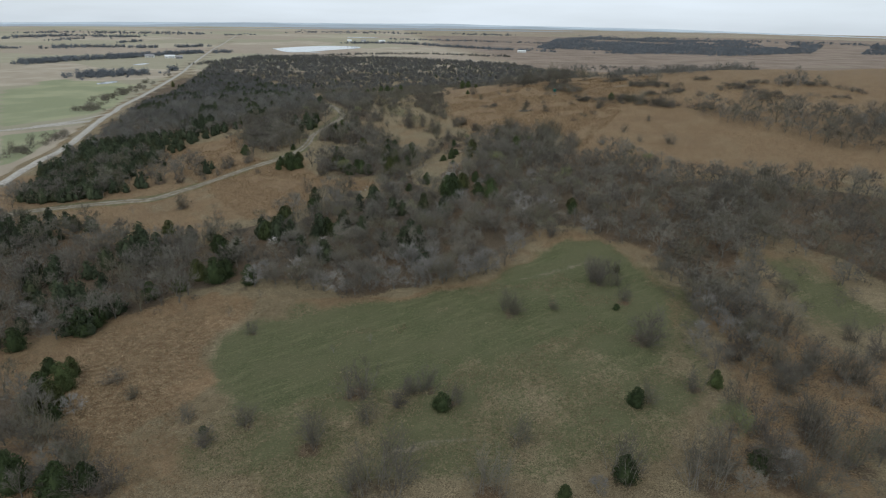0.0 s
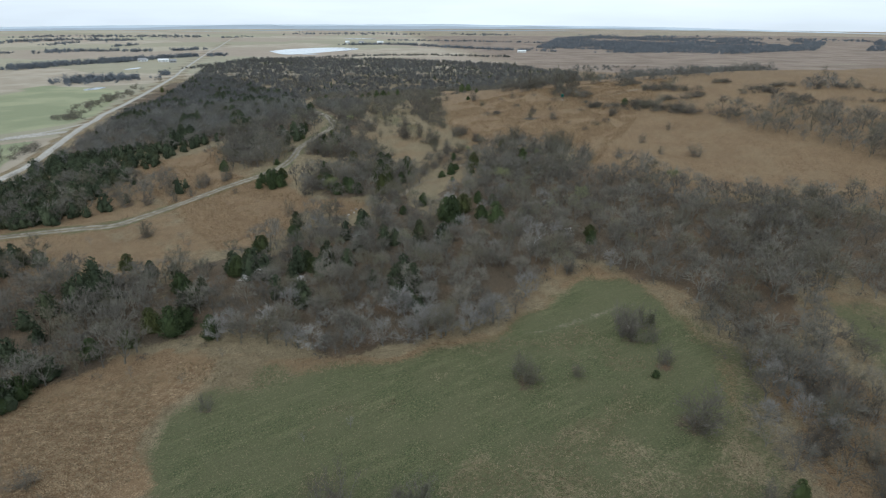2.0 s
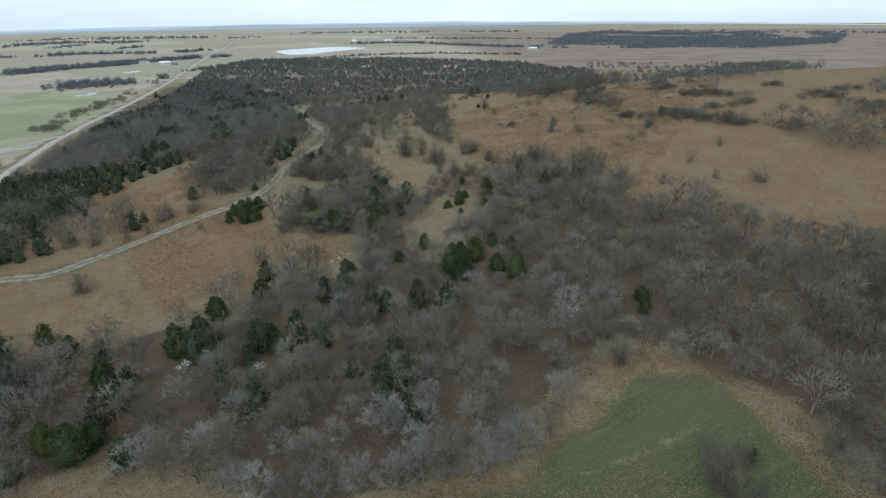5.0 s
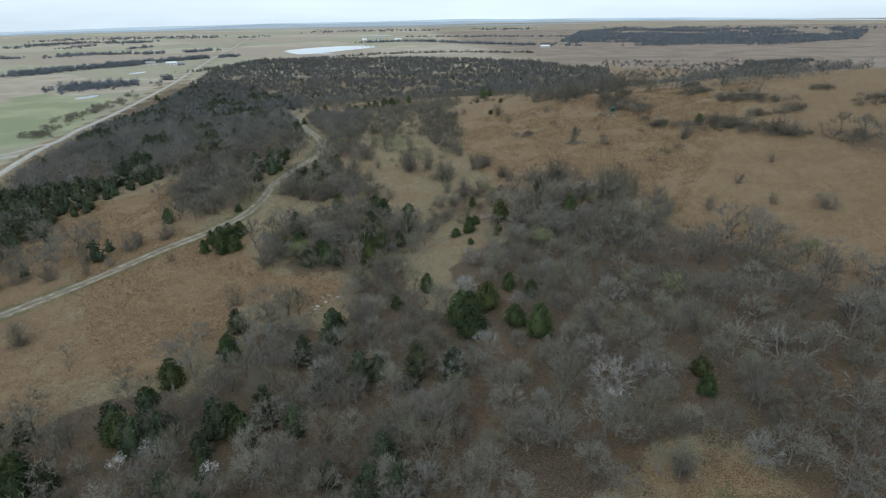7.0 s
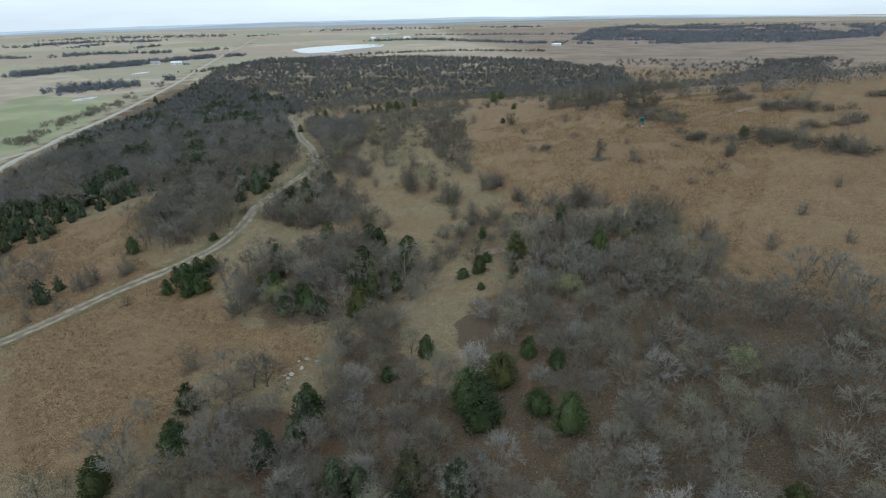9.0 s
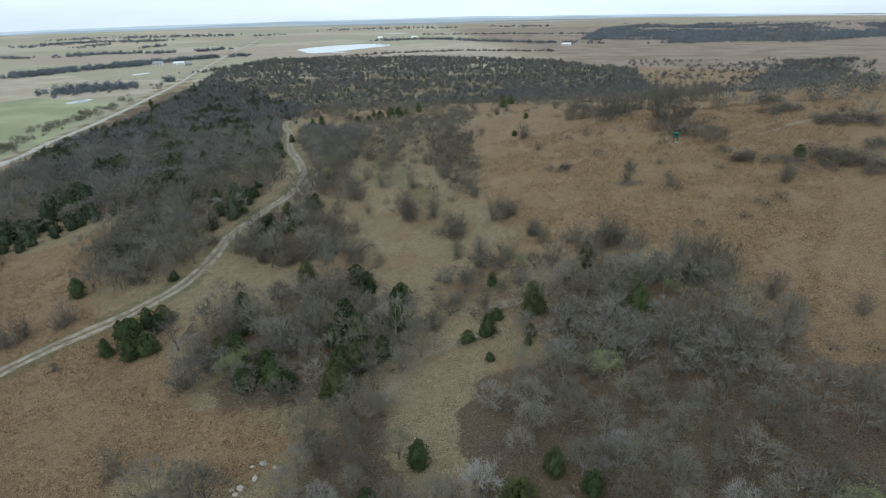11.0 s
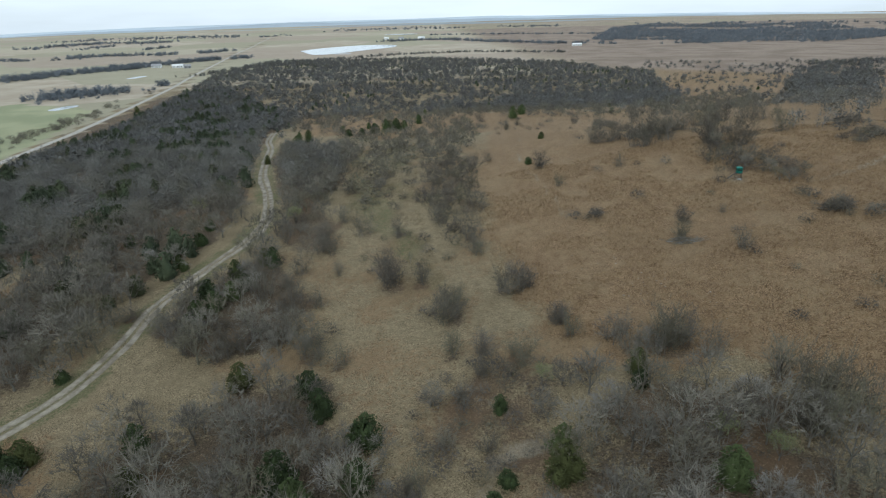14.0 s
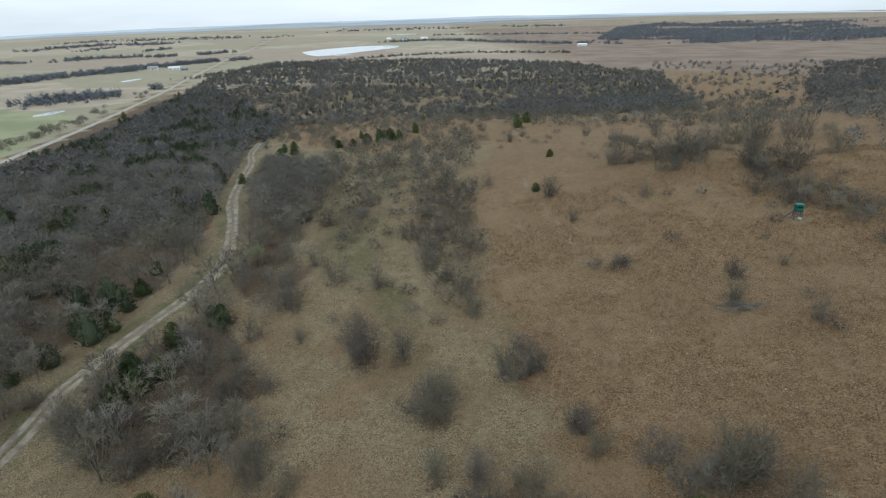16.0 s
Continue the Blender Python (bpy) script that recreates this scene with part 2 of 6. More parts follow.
PATCHES = [(92, 271, 7.3), (91, 252, 4.5), (83, 284, 6.9), (125, 256, 9.7), (131, 242, 8.2), (138, 262, 5.1), (152, 256, 9), (120, 275, 3.9), (102, 254, 3.5), (132, 236, 6.9), (77, 246, 8), (85, 240, 6.3), (103, 228, 6.3), (80, 249, 5.9), (89, 236, 5.6), (87, 299, 4.3), (60, 253, 2.5), (39, 306, 3.6), (46, 312, 6.5), (22, 261, 3)]
BRUSH_A = [(57, 263), (63, 251), (72, 248), (80, 241), (90, 232)]
BRUSH_B = [(85, 293), (87, 282), (91, 270), (103, 265)]
BRUSH_C = [(75, 254), (84, 239), (93, 231)]
BRUSH_D = [(126, 260), (133, 245), (145, 237), (160, 233)]
BRUSH_E = [(91, 285), (99, 268), (105, 265)]
BRUSH_F = [(163, 257), (170, 241), (182, 233)]
BRUSH_G = [(30, 341), (39, 338), (41, 314), (48, 306), (54, 305)]
LAKE = [(-420, 1499), (-397, 1621), (-327, 1733), (-245, 1723), (-222, 1611), (-267, 1487), (-300, 1382), (-341, 1340)]
CEDAR_SPOTS_A = [(-50.4, 199.1, 1.8), (-52.0, 205.3, 1.6), (-57.3, 198.6, 1.4), (-55.4, 204.0, 1.5), (-30.1, 220.2, 1.3), (-38.2, 208.5, 1.5), (-15.0, 192.7, 1.4), (-35.8, 198.2, 1.3), (-30.7, 189.1, 1.6), (-19.0, 202.8, 1.7), (-20.3, 218.6, 1.5), (-52.1, 207.5, 1.7), (-57.6, 203.5, 1.5), (-74.5, 217.5, 1.6), (-44.2, 234.2, 1.5), (-63.2, 76.9, 2.1), (-60.4, 78.2, 2.1), (-58.9, 73.3, 1.9), (-53.3, 55.9, 2.3), (-46.0, 54.5, 2.1), (-68.1, 96.8, 2.2), (-67.2, 99.5, 2.1), (-77.5, 91.4, 2), (-41.0, 243.3, 1.6), (-39.6, 246.2, 1.5), (-44.6, 237.6, 1.4), (-42.9, 250.1, 1.5), (-39.2, 255.1, 1.5), (-46.7, 244.7, 1.5), (-63.3, 242.4, 1.5)]
CEDAR_SPOTS_B = [(-74.1, 268.0, 1.4), (0.6, 68.3, 1.5), (27.9, 67.4, 1.2), (-32.7, 65.2, 0.8), (-66.1, 83.5, 1.6), (-61.5, 82.3, 1.4), (-61.6, 72.4, 1.5), (-57.0, 70.1, 1.3), (-43.6, 55.8, 1.7), (-47.8, 55.1, 1.6), (22.4, 53.8, 1.5), (14.8, 51.4, 1), (39.6, 55.8, 1.4), (40.7, 71.4, 1.3), (32.5, 94.3, 0.7), (36.6, 108.8, 0.7), (-54.1, 200.8, 2.2), (11.0, 206.1, 1.6), (-16.5, 200.0, 1.5), (-43.7, 152.9, 1.6), (-37.4, 160.0, 1.4), (-46.1, 140.9, 1.7), (-52.4, 129.9, 1.8), (-49.6, 116.0, 2.2), (-29.4, 140.6, 1.5), (33.8, 140.7, 1.2), (-41.5, 114.3, 1.6), (-56.3, 113.2, 1.6), (-61.2, 109.7, 1.7), (-73.3, 146.4, 1.6)]
CEDAR_SPOTS_C = [(-48.1, 118.7, 2), (-54.4, 117.9, 1.8), (-42.1, 150.2, 1.7), (-36.0, 157.1, 1.7), (-44.4, 146.4, 1.4), (-44.5, 139.1, 1.8), (-27.9, 139.3, 1.6), (-16.8, 188.8, 1.5), (-26.6, 189.7, 1.5), (-20.4, 165.0, 1.3), (34.4, 144.6, 1.3), (-55.0, 133.5, 1.9), (-30.1, 132.3, 1.3), (-76.5, 220.4, 1.2), (-54.3, 206.3, 1.7), (-33.1, 193.3, 1.5), (21.3, 218.0, 1.4), (-9.6, 168.9, 1.2), (-19.2, 162.5, 1.6), (-4.4, 174.0, 1.3), (6.4, 166.4, 2.1), (3.3, 159.0, 2.6), (10.6, 160.2, 1.6), (14.1, 156.6, 1.9), (10.6, 172.0, 1.1), (14.2, 169.0, 1.2), (1.9, 162.1, 2.2), (-16.9, 187.0, 1.9), (-52.6, 197.6, 1.7), (-36.1, 203.0, 1.4)]
CEDAR_SPOTS_D = [(-37.4, 196.8, 1.3), (-28.5, 192.8, 1.5), (-24.4, 188.5, 1.3), (-20.1, 198.6, 1.5), (-17.5, 193.2, 1.6), (-17.5, 214.2, 1.4), (-10.8, 209.5, 1.6), (-10.3, 202.7, 1.5), (-11.8, 195.4, 1.3), (4.6, 213.4, 1.1), (10.9, 203.4, 1.7), (5.1, 202.6, 1), (3.7, 198.5, 1.3), (0.7, 197.7, 1.2), (10.0, 197.6, 0.8), (26.1, 201.2, 1.8), (21.1, 215.8, 1.1), (-57.6, 222.3, 1.1), (-42.7, 239.9, 1.7), (-56.9, 256.0, 1.1), (-56.8, 265.3, 1.4), (71.9, 251.0, 1.4), (-34.3, 196.7, 1.2), (9.5, 195.3, 0.6), (3.9, 192.3, 0.6), (-93.0, 269.9, 1.7), (-81.1, 327.0, 1.5), (18.5, 326.2, 1.0), (12.8, 295.6, 0.9), (-37.2, 254.2, 1.7)]
CEDAR_SPOTS_E = [(-58.6, 409.7, 1.8), (-53.2, 412.0, 1.6), (-47.7, 414.2, 2.2), (-42.9, 416.5, 2.2), (-38.6, 419.2, 2.4), (-35.3, 421.3, 1.8), (-72.7, 396.2, 2.2), (-73.5, 383.2, 2.2), (-30.6, 438.1, 1.8), (14.6, 430.3, 2.2), (19.7, 447.8, 2.4), (3.7, 542.1, 2.0), (-43.1, 428.2, 2.4), (-55.3, 254.8, 1), (-58.6, 273.6, 1.3), (-58.9, 268.3, 1.2), (-44.2, 241.7, 1.8), (189.4, 581.7, 1.3), (14.7, 432.5, 1.4), (-42.1, 437.3, 1.5), (-65.8, 427.7, 1.4), (-54.6, 434.7, 1.3), (-35.6, 515.8, 1.3), (58.9, 426.9, 1.2), (-69.5, 339.4, 1.2), (-79.4, 404.3, 1.5), (-267.3, 590.4, 2), (-85.6, 278.6, 1.6), (-78.6, 266.6, 1.7), (-121.9, 342.3, 1.8), (-115.5, 325.9, 1.8), (-64.4, 298.6, 1.6), (-105.5, 331.7, 1.7)]
CEDAR_SPOTS = CEDAR_SPOTS_A + CEDAR_SPOTS_B + CEDAR_SPOTS_C + CEDAR_SPOTS_D + CEDAR_SPOTS_E
SHRUB_SPOTS_A = [(2.1, 219.6, 2.1), (14.0, 226.4, 2.2), (12.6, 230.3, 2.1), (-1.8, 208.3, 1.9), (3.7, 207.6, 1.9), (0.4, 215.4, 1.9), (30.2, 220.4, 2.6), (35.7, 214.9, 3.5), (39.1, 210.2, 3.8), (40.6, 206.3, 3.2), (35.8, 207.0, 3.2), (45.9, 201.6, 2.9), (45.5, 195.8, 2.6), (-3.7, 202.6, 2.4), (-17.7, 223.9, 2.2), (-29.0, 229.5, 2.6), (-23.7, 229.0, 1.9), (-36.2, 226.5, 3.2), (-41.1, 228.7, 2.9), (-29.6, 239.6, 2.6), (-40.8, 188.9, 3.2), (-38.8, 194.0, 2.9), (29.1, 192.4, 3.2), (36.3, 189.3, 3.2), (32.4, 209.4, 3.2), (-94.9, 189.6, 3.5), (-105.3, 200.9, 3.5), (-89.0, 188.7, 2.6), (-78.3, 201.9, 1.9), (-75.4, 204.4, 2.4)]
SHRUB_SPOTS_B = [(-104.3, 217.9, 1.6), (-70.6, 206.8, 2.2), (-78.0, 164.6, 3.2), (-80.8, 190.0, 1.9), (-77.0, 194.7, 1.8), (-108.6, 212.7, 1.8), (-61.4, 246.6, 2.6), (-45.6, 57.3, 3.5), (-56.2, 64.5, 3.8), (-41.4, 55.2, 3.5), (-49.9, 60.7, 3.2), (-62.3, 68.5, 3.8), (39.5, 298.3, 4.8), (43.5, 304.8, 4.2), (58.8, 314.9, 4.8), (55.8, 295.6, 5.4), (57.3, 289.4, 5.1), (52.7, 311.4, 4.2), (48.0, 307.9, 3.8), (81.3, 377.1, 3.8), (65.4, 319.3, 4.8), (71.8, 319.6, 4.2), (32.1, 306.3, 3.8), (34.8, 307.4, 3.2), (72.8, 313.9, 3.5), (47.8, 339.1, 2.9), (-8.2, 424.1, 3.8), (-1.1, 428.6, 3.5), (9.7, 382.2, 2.6), (-8.1, 309.1, 3.2)]
SHRUB_SPOTS_C = [(-11.4, 329.9, 3.2), (-23.5, 248.9, 1.9), (-27.6, 272.4, 2.2), (-6.7, 268.4, 2.9), (41.6, 66.9, 3.2), (41.9, 61.3, 3.5), (48.5, 62.3, 3.5), (51.4, 55.4, 3.8), (40.8, 53.6, 3.8), (43.8, 51.9, 3.5), (35.2, 54.5, 3.2), (45.7, 77.7, 3.2), (55.5, 74.7, 3.5), (-198.2, 278.7, 3.2), (-197.2, 261.2, 3.5), (-192.7, 287.8, 2.6), (-1.3, 72.7, 2.6), (-14.2, 247.9, 3.2), (-24.4, 239.6, 2.2), (-28.4, 242.0, 2.9), (-31.5, 245.7, 2.2), (-31.5, 265.1, 2.6), (-22.2, 226.3, 3.2), (-27.6, 231.2, 3.2), (-49.2, 233.6, 3.2), (-56.2, 237.7, 2.2), (24.5, 222.7, 3.8), (27.6, 221.8, 3.5), (21.4, 222.3, 2.9), (13.8, 229.2, 2.2)]
SHRUB_SPOTS_D = [(9.3, 240.4, 2.4), (1.4, 253.0, 2.2), (-1.4, 234.0, 2.9), (0.4, 258.3, 2.6), (13.3, 94.0, 2.6), (20.7, 95.2, 1.6), (31.8, 104.4, 3.5), (33.5, 84.1, 4.2), (-3.4, 71.9, 2.1), (-12.0, 72.9, 3.8), (-16.7, 60.9, 3.5), (10.4, 60.7, 2.6), (-34.6, 92.9, 1.8), (-52.7, 79.4, 2.1), (-47.3, 75.1, 1.6), (-36.3, 68.0, 1.9), (-26.7, 66.3, 2.4), (-32.2, 62.9, 2.2), (-5.6, 53.0, 4.8), (6.4, 52.3, 3.5), (22.2, 54.2, 3.5), (49.3, 58.7, 4.2), (60.5, 73.0, 3.8), (63.2, 72.0, 3.5), (-6.2, 69.7, 2.1), (-9.5, 66.1, 2.2), (2.0, 69.1, 2.2), (31.5, 52.4, 4.2), (-9.0, 53.6, 3.2), (29.4, 68.4, 2.2)]
SHRUB_SPOTS_E = [(65.7, 206.9, 1.9), (76.3, 191.2, 2.9), (61.0, 253.0, 1.9), (64.0, 239.8, 2.2), (86.9, 236.7, 2.6), (7.3, 239.2, 2.9), (-2.3, 236.5, 2.6), (36.8, 205.1, 3.8), (80.9, 240.9, 3.5), (89.4, 234.8, 3.5), (78.1, 244.5, 2.9), (96.4, 252.0, 2.6), (97.3, 270.0, 3.5), (65.3, 242.0, 2.6), (54.1, 195.2, 2.1), (67.6, 194.9, 1.6), (77.7, 217.7, 1.6), (41.1, 209.0, 3.5), (37.4, 211.3, 3.8), (35.5, 249.6, 2.1), (-76.6, 202.3, 2.9), (-71.2, 208.5, 2.9), (-84.8, 197.0, 3.2), (-41.4, 173.5, 2.6), (-63.7, 195.3, 1.3), (-4.7, 200.6, 2.2), (-21.6, 265.0, 3.2), (-14.6, 263.5, 2.6), (-13.0, 243.6, 4.3), (-1.9, 232.3, 3.7)]
SHRUB_SPOTS_F = [(4.8, 239.2, 2.7), (7.8, 243.3, 2.2), (20.0, 225.5, 2.7), (25.6, 221.7, 3.5), (15.0, 291.2, 2.9), (17.8, 278.0, 1.8), (32.3, 284.5, 1.8), (2.5, 304.7, 1.9), (35.0, 330.6, 2.9), (30.4, 306.8, 3.2), (41.7, 304.3, 3.5), (47.0, 301.3, 4.2), (70.2, 297.4, 3.5), (55.0, 291.1, 4.8), (33.5, 367.1, 2.2), (15.3, 395.9, 1.9), (-12.7, 280.0, 1.9), (-23.8, 294.0, 2.9), (-23.3, 301.1, 3.5), (-26.8, 347.9, 2.9), (-18.2, 341.6, 2.9), (-24.9, 283.0, 1.6), (-26.8, 258.1, 3.2), (-30.6, 251.1, 2.6), (-35.2, 284.7, 2.2), (2.1, 224.7, 2.6), (7.3, 222.4, 2.9), (-36.0, 243.0, 3.8), (42.9, 243.9, 2.1), (37.6, 254.2, 2.1)]
SHRUB_SPOTS_G = [(52.4, 88.4, 2.6), (58.1, 90.0, 3), (51.5, 81.9, 3), (57.6, 83.9, 3.2), (52.7, 76.7, 3), (68.4, 84.0, 2.6), (68.5, 77.8, 3), (50.3, 70.6, 2.6), (58.1, 77.6, 2.2), (56.2, 58.3, 3), (62.3, 67.0, 2.6), (37.5, 70.7, 2.2), (31.5, 109.0, 2.2), (35.1, 107.5, 2.4), (31.4, 104.7, 2.4), (34.3, 103.4, 2.0), (13.2, 95.6, 2.6), (34.6, 96.6, 2.2), (49.2, 102.6, 2.6), (26.3, 127.4, 2.2), (46.3, 109.2, 2.0), (44.2, 256.2, 1.0), (-8.0, 243.7, 2.9), (-36.8, 295.9, 3.5), (-30.4, 291.0, 2.6), (-1.8, 224.0, 2.6)]
SHRUB_SPOTS = SHRUB_SPOTS_A + SHRUB_SPOTS_B + SHRUB_SPOTS_C + SHRUB_SPOTS_D + SHRUB_SPOTS_E + SHRUB_SPOTS_F + SHRUB_SPOTS_G
TREE_SPOTS_A = [(-32.2, 167.5, 5), (-29.8, 170.5, 5), (-42.7, 162.5, 4.6), (-45.9, 156.6, 5), (-39.0, 194.0, 4.6), (-65.7, 160.3, 3.2), (40.2, 297.0, 4), (54.0, 289.7, 4.5), (77.0, 311.3, 4), (54.2, 273.7, 3.6), (51.7, 278.3, 3.6), (57.7, 270.5, 3.6), (-17.9, 84.6, 2), (-11.9, 86.9, 2.3), (-51.1, 103.3, 2.6), (-41.6, 101.0, 2.6), (-37.2, 107.7, 2.2), (45.6, 88.4, 6), (50.7, 91.1, 6.5), (46.8, 95.1, 6), (52.7, 83.9, 6), (42.5, 75.5, 5.5), (49.5, 70.6, 5), (35.9, 51.9, 4.5), (-55.4, 63.3, 5), (-46.3, 57.4, 5), (-72.4, 95.1, 6), (-90.7, 161.7, 3), (-62.6, 156.0, 3), (43.1, 190.2, 4)]
TREE_SPOTS_B = [(57.9, 96.4, 5), (64.8, 96.6, 5.5), (55.2, 86.7, 5), (61.4, 88.9, 5), (59.8, 83.9, 4.5), (51.0, 77.7, 5), (52.3, 71.9, 4.5), (-23.4, 227.1, 4), (42.7, 191.8, 4.5), (38.5, 188.4, 4), (12.2, 217.1, 4), (19.5, 223.6, 3), (-3.4, 215.2, 4), (-10.8, 251.7, 2.5), (-16.8, 252.2, 2.2), (-23.1, 290.6, 4), (-33.3, 312.2, 4), (-17.8, 338.2, 4), (57.2, 265.4, 3.6), (58.6, 264.5, 3.6), (-42.7, 231.2, 5), (-47.1, 231.7, 5), (-28.9, 258.8, 4), (1.8, 272.3, 2)]
TREE_SPOTS = TREE_SPOTS_A + TREE_SPOTS_B
PALE_SPOTS_A = [(47.9, 94.1, 5.5), (48.2, 87.5, 5), (53.7, 91.0, 5), (50.7, 80.7, 4.5), (43.4, 84.1, 4.5), (41.9, 54.5, 4.2), (31.8, 212.2, 4.2), (37.8, 208.5, 4), (-31.2, 190.3, 4.5), (-15.4, 186.9, 4.5), (-25.4, 198.8, 4.6), (-13.7, 203.5, 4.3), (28.9, 198.8, 4.5), (14.8, 192.6, 4.3), (23.4, 190.9, 4.3), (21.0, 198.3, 4), (28.4, 186.0, 5), (33.6, 190.7, 4.3), (16.6, 212.8, 4.2), (-35.6, 193.4, 4.3), (-7.4, 201.9, 3), (-62.4, 73.6, 4.3), (-54.9, 71.7, 4), (-83.3, 103.2, 5), (-76.8, 98.5, 5), (48.5, 84.0, 5), (48.2, 91.2, 5.5), (23.3, 222.0, 4.2), (-41.8, 232.0, 4.6), (-37.9, 246.1, 4.8)]
PALE_SPOTS_B = [(-41.2, 250.2, 4.5), (-66.6, 247.7, 5), (-63.6, 257.8, 4.5), (-57.5, 287.5, 4.5), (43.1, 55.4, 4), (18.9, 52.1, 3)]
PALE_SPOTS = PALE_SPOTS_A + PALE_SPOTS_B
BUDDING_SPOTS_A = [(37.3, 59.2, 6.8), (-38.9, 274.2, 4.5), (-66.0, 284.6, 4.5), (62.5, 171.8, 4.5), (36.6, 163.1, 5), (26.9, 206.7, 4), (31.5, 203.7, 3.5), (9.8, 217.6, 3), (-32.4, 193.2, 4.5), (-32.9, 190.7, 5), (18.1, 185.7, 5)]
BUDDING_SPOTS = BUDDING_SPOTS_A
WHITE_SPOTS_A = [(20.9, 137.9, 4), (-38.8, 136.2, 3), (-28.8, 131.7, 3), (-41.4, 133.5, 3), (29.3, 143.8, 3)]
WHITE_SPOTS = WHITE_SPOTS_A
DIRT_TRACK = [(-160, 158), (-132, 168), (-115, 172.3), (-100, 173.3), (-91, 174), (-84, 181.3), (-76, 190.3), (-69.5, 200), (-61.3, 209.7), (-55.4, 219.5), (-53.6, 230.5), (-54, 241), (-51.6, 252.5), (-47.8, 264), (-47, 276.5), (-53.3, 295.5), (-65, 323), (-83, 378), (-94, 405), (-104, 440)]


# ---- materials ----
def material(name, rough=0.9):
    m = bpy.data.materials.new(name)
    m.use_nodes = True
    m.node_tree.nodes["Principled BSDF"].inputs["Roughness"].default_value = rough
    m.node_tree.nodes["Principled BSDF"].inputs["Specular IOR Level"].default_value = 0.2
    return m


class Nodes:
    """Short hand for wiring one material."""

    def __init__(self, m):
        self.tree = m.node_tree
        self.shader = m.node_tree.nodes["Principled BSDF"]
        self.place = self.tree.nodes.new("ShaderNodeTexCoord").outputs["Object"]

    def link(self, a, b):
        self.tree.links.new(a, b)

    def noise(self, scale, detail=4.0, rough=0.55, vector=None):
        n = self.tree.nodes.new("ShaderNodeTexNoise")
        n.inputs["Scale"].default_value, n.inputs["Detail"].default_value, n.inputs["Roughness"].default_value = scale, detail, rough
        self.link(vector if vector is not None else self.place, n.inputs["Vector"])
        return n.outputs["Fac"]

    def stretched(self, sx, sy, sz, turn=0.0):
        n = self.tree.nodes.new("ShaderNodeMapping")
        n.vector_type = "TEXTURE"
        n.inputs["Scale"].default_value = (sx, sy, sz)
        n.inputs["Rotation"].default_value = (0, 0, radians(turn))
        self.link(self.place, n.inputs["Vector"])
        return n.outputs["Vector"]

    def span(self, value, a, b, c=0.0, d=1.0):
        n = self.tree.nodes.new("ShaderNodeMapRange")
        n.interpolation_type = "SMOOTHSTEP"
        for key, v in (("From Min", a), ("From Max", b), ("To Min", c), ("To Max", d)):
            n.inputs[key].default_value = v
        self.link(value, n.inputs["Value"])
        return n.outputs["Result"]

    def math(self, how, a, b):
        n = self.tree.nodes.new("ShaderNodeMath")
        n.operation = how
        for k, v in ((0, a), (1, b)):
            if isinstance(v, (int, float)):
                n.inputs[k].default_value = v
            else:
                self.link(v, n.inputs[k])
        return n.outputs[0]

    def mix(self, f, a, b):
        n = self.tree.nodes.new("ShaderNodeMix")
        n.data_type = "RGBA"
        for key, v in (("Factor", f), ("A", a), ("B", b)):
            if isinstance(v, tuple):
                n.inputs[key].default_value = (*v, 1.0)
            elif isinstance(v, (int, float)):
                n.inputs[key].default_value = v
            else:
                self.link(v, n.inputs[key])
        return n.outputs["Result"]

    def attribute(self, name):
        n = self.tree.nodes.new("ShaderNodeAttribute")
        n.attribute_name = name
        return n.outputs["Fac"]

    def bump(self, value, strength, distance):
        n = self.tree.nodes.new("ShaderNodeBump")
        n.inputs["Strength"].default_value, n.inputs["Distance"].default_value = strength, distance
        self.link(value, n.inputs["Height"])
        self.link(n.outputs["Normal"], self.shader.inputs["Normal"])

    def colour(self, c):
        self.link(c, self.shader.inputs["Base Color"])

    def plots(self, scale):
        """Three chance values for each field."""
        v = self.tree.nodes.new("ShaderNodeTexVoronoi")
        v.voronoi_dimensions, v.distance = "2D", "MANHATTAN"
        v.inputs["Scale"].default_value = scale
        self.link(self.tree.nodes.new("ShaderNodeNewGeometry").outputs["Position"], v.inputs["Vector"])
        s = self.tree.nodes.new("ShaderNodeSeparateColor")
        self.link(v.outputs["Color"], s.inputs["Color"])
        return s.outputs[0], s.outputs[1], s.outputs[2]

    def each(self):
        return self.tree.nodes.new("ShaderNodeObjectInfo").outputs["Random"]

    def island(self):
        return self.tree.nodes.new("ShaderNodeNewGeometry").outputs["Random Per Island"]


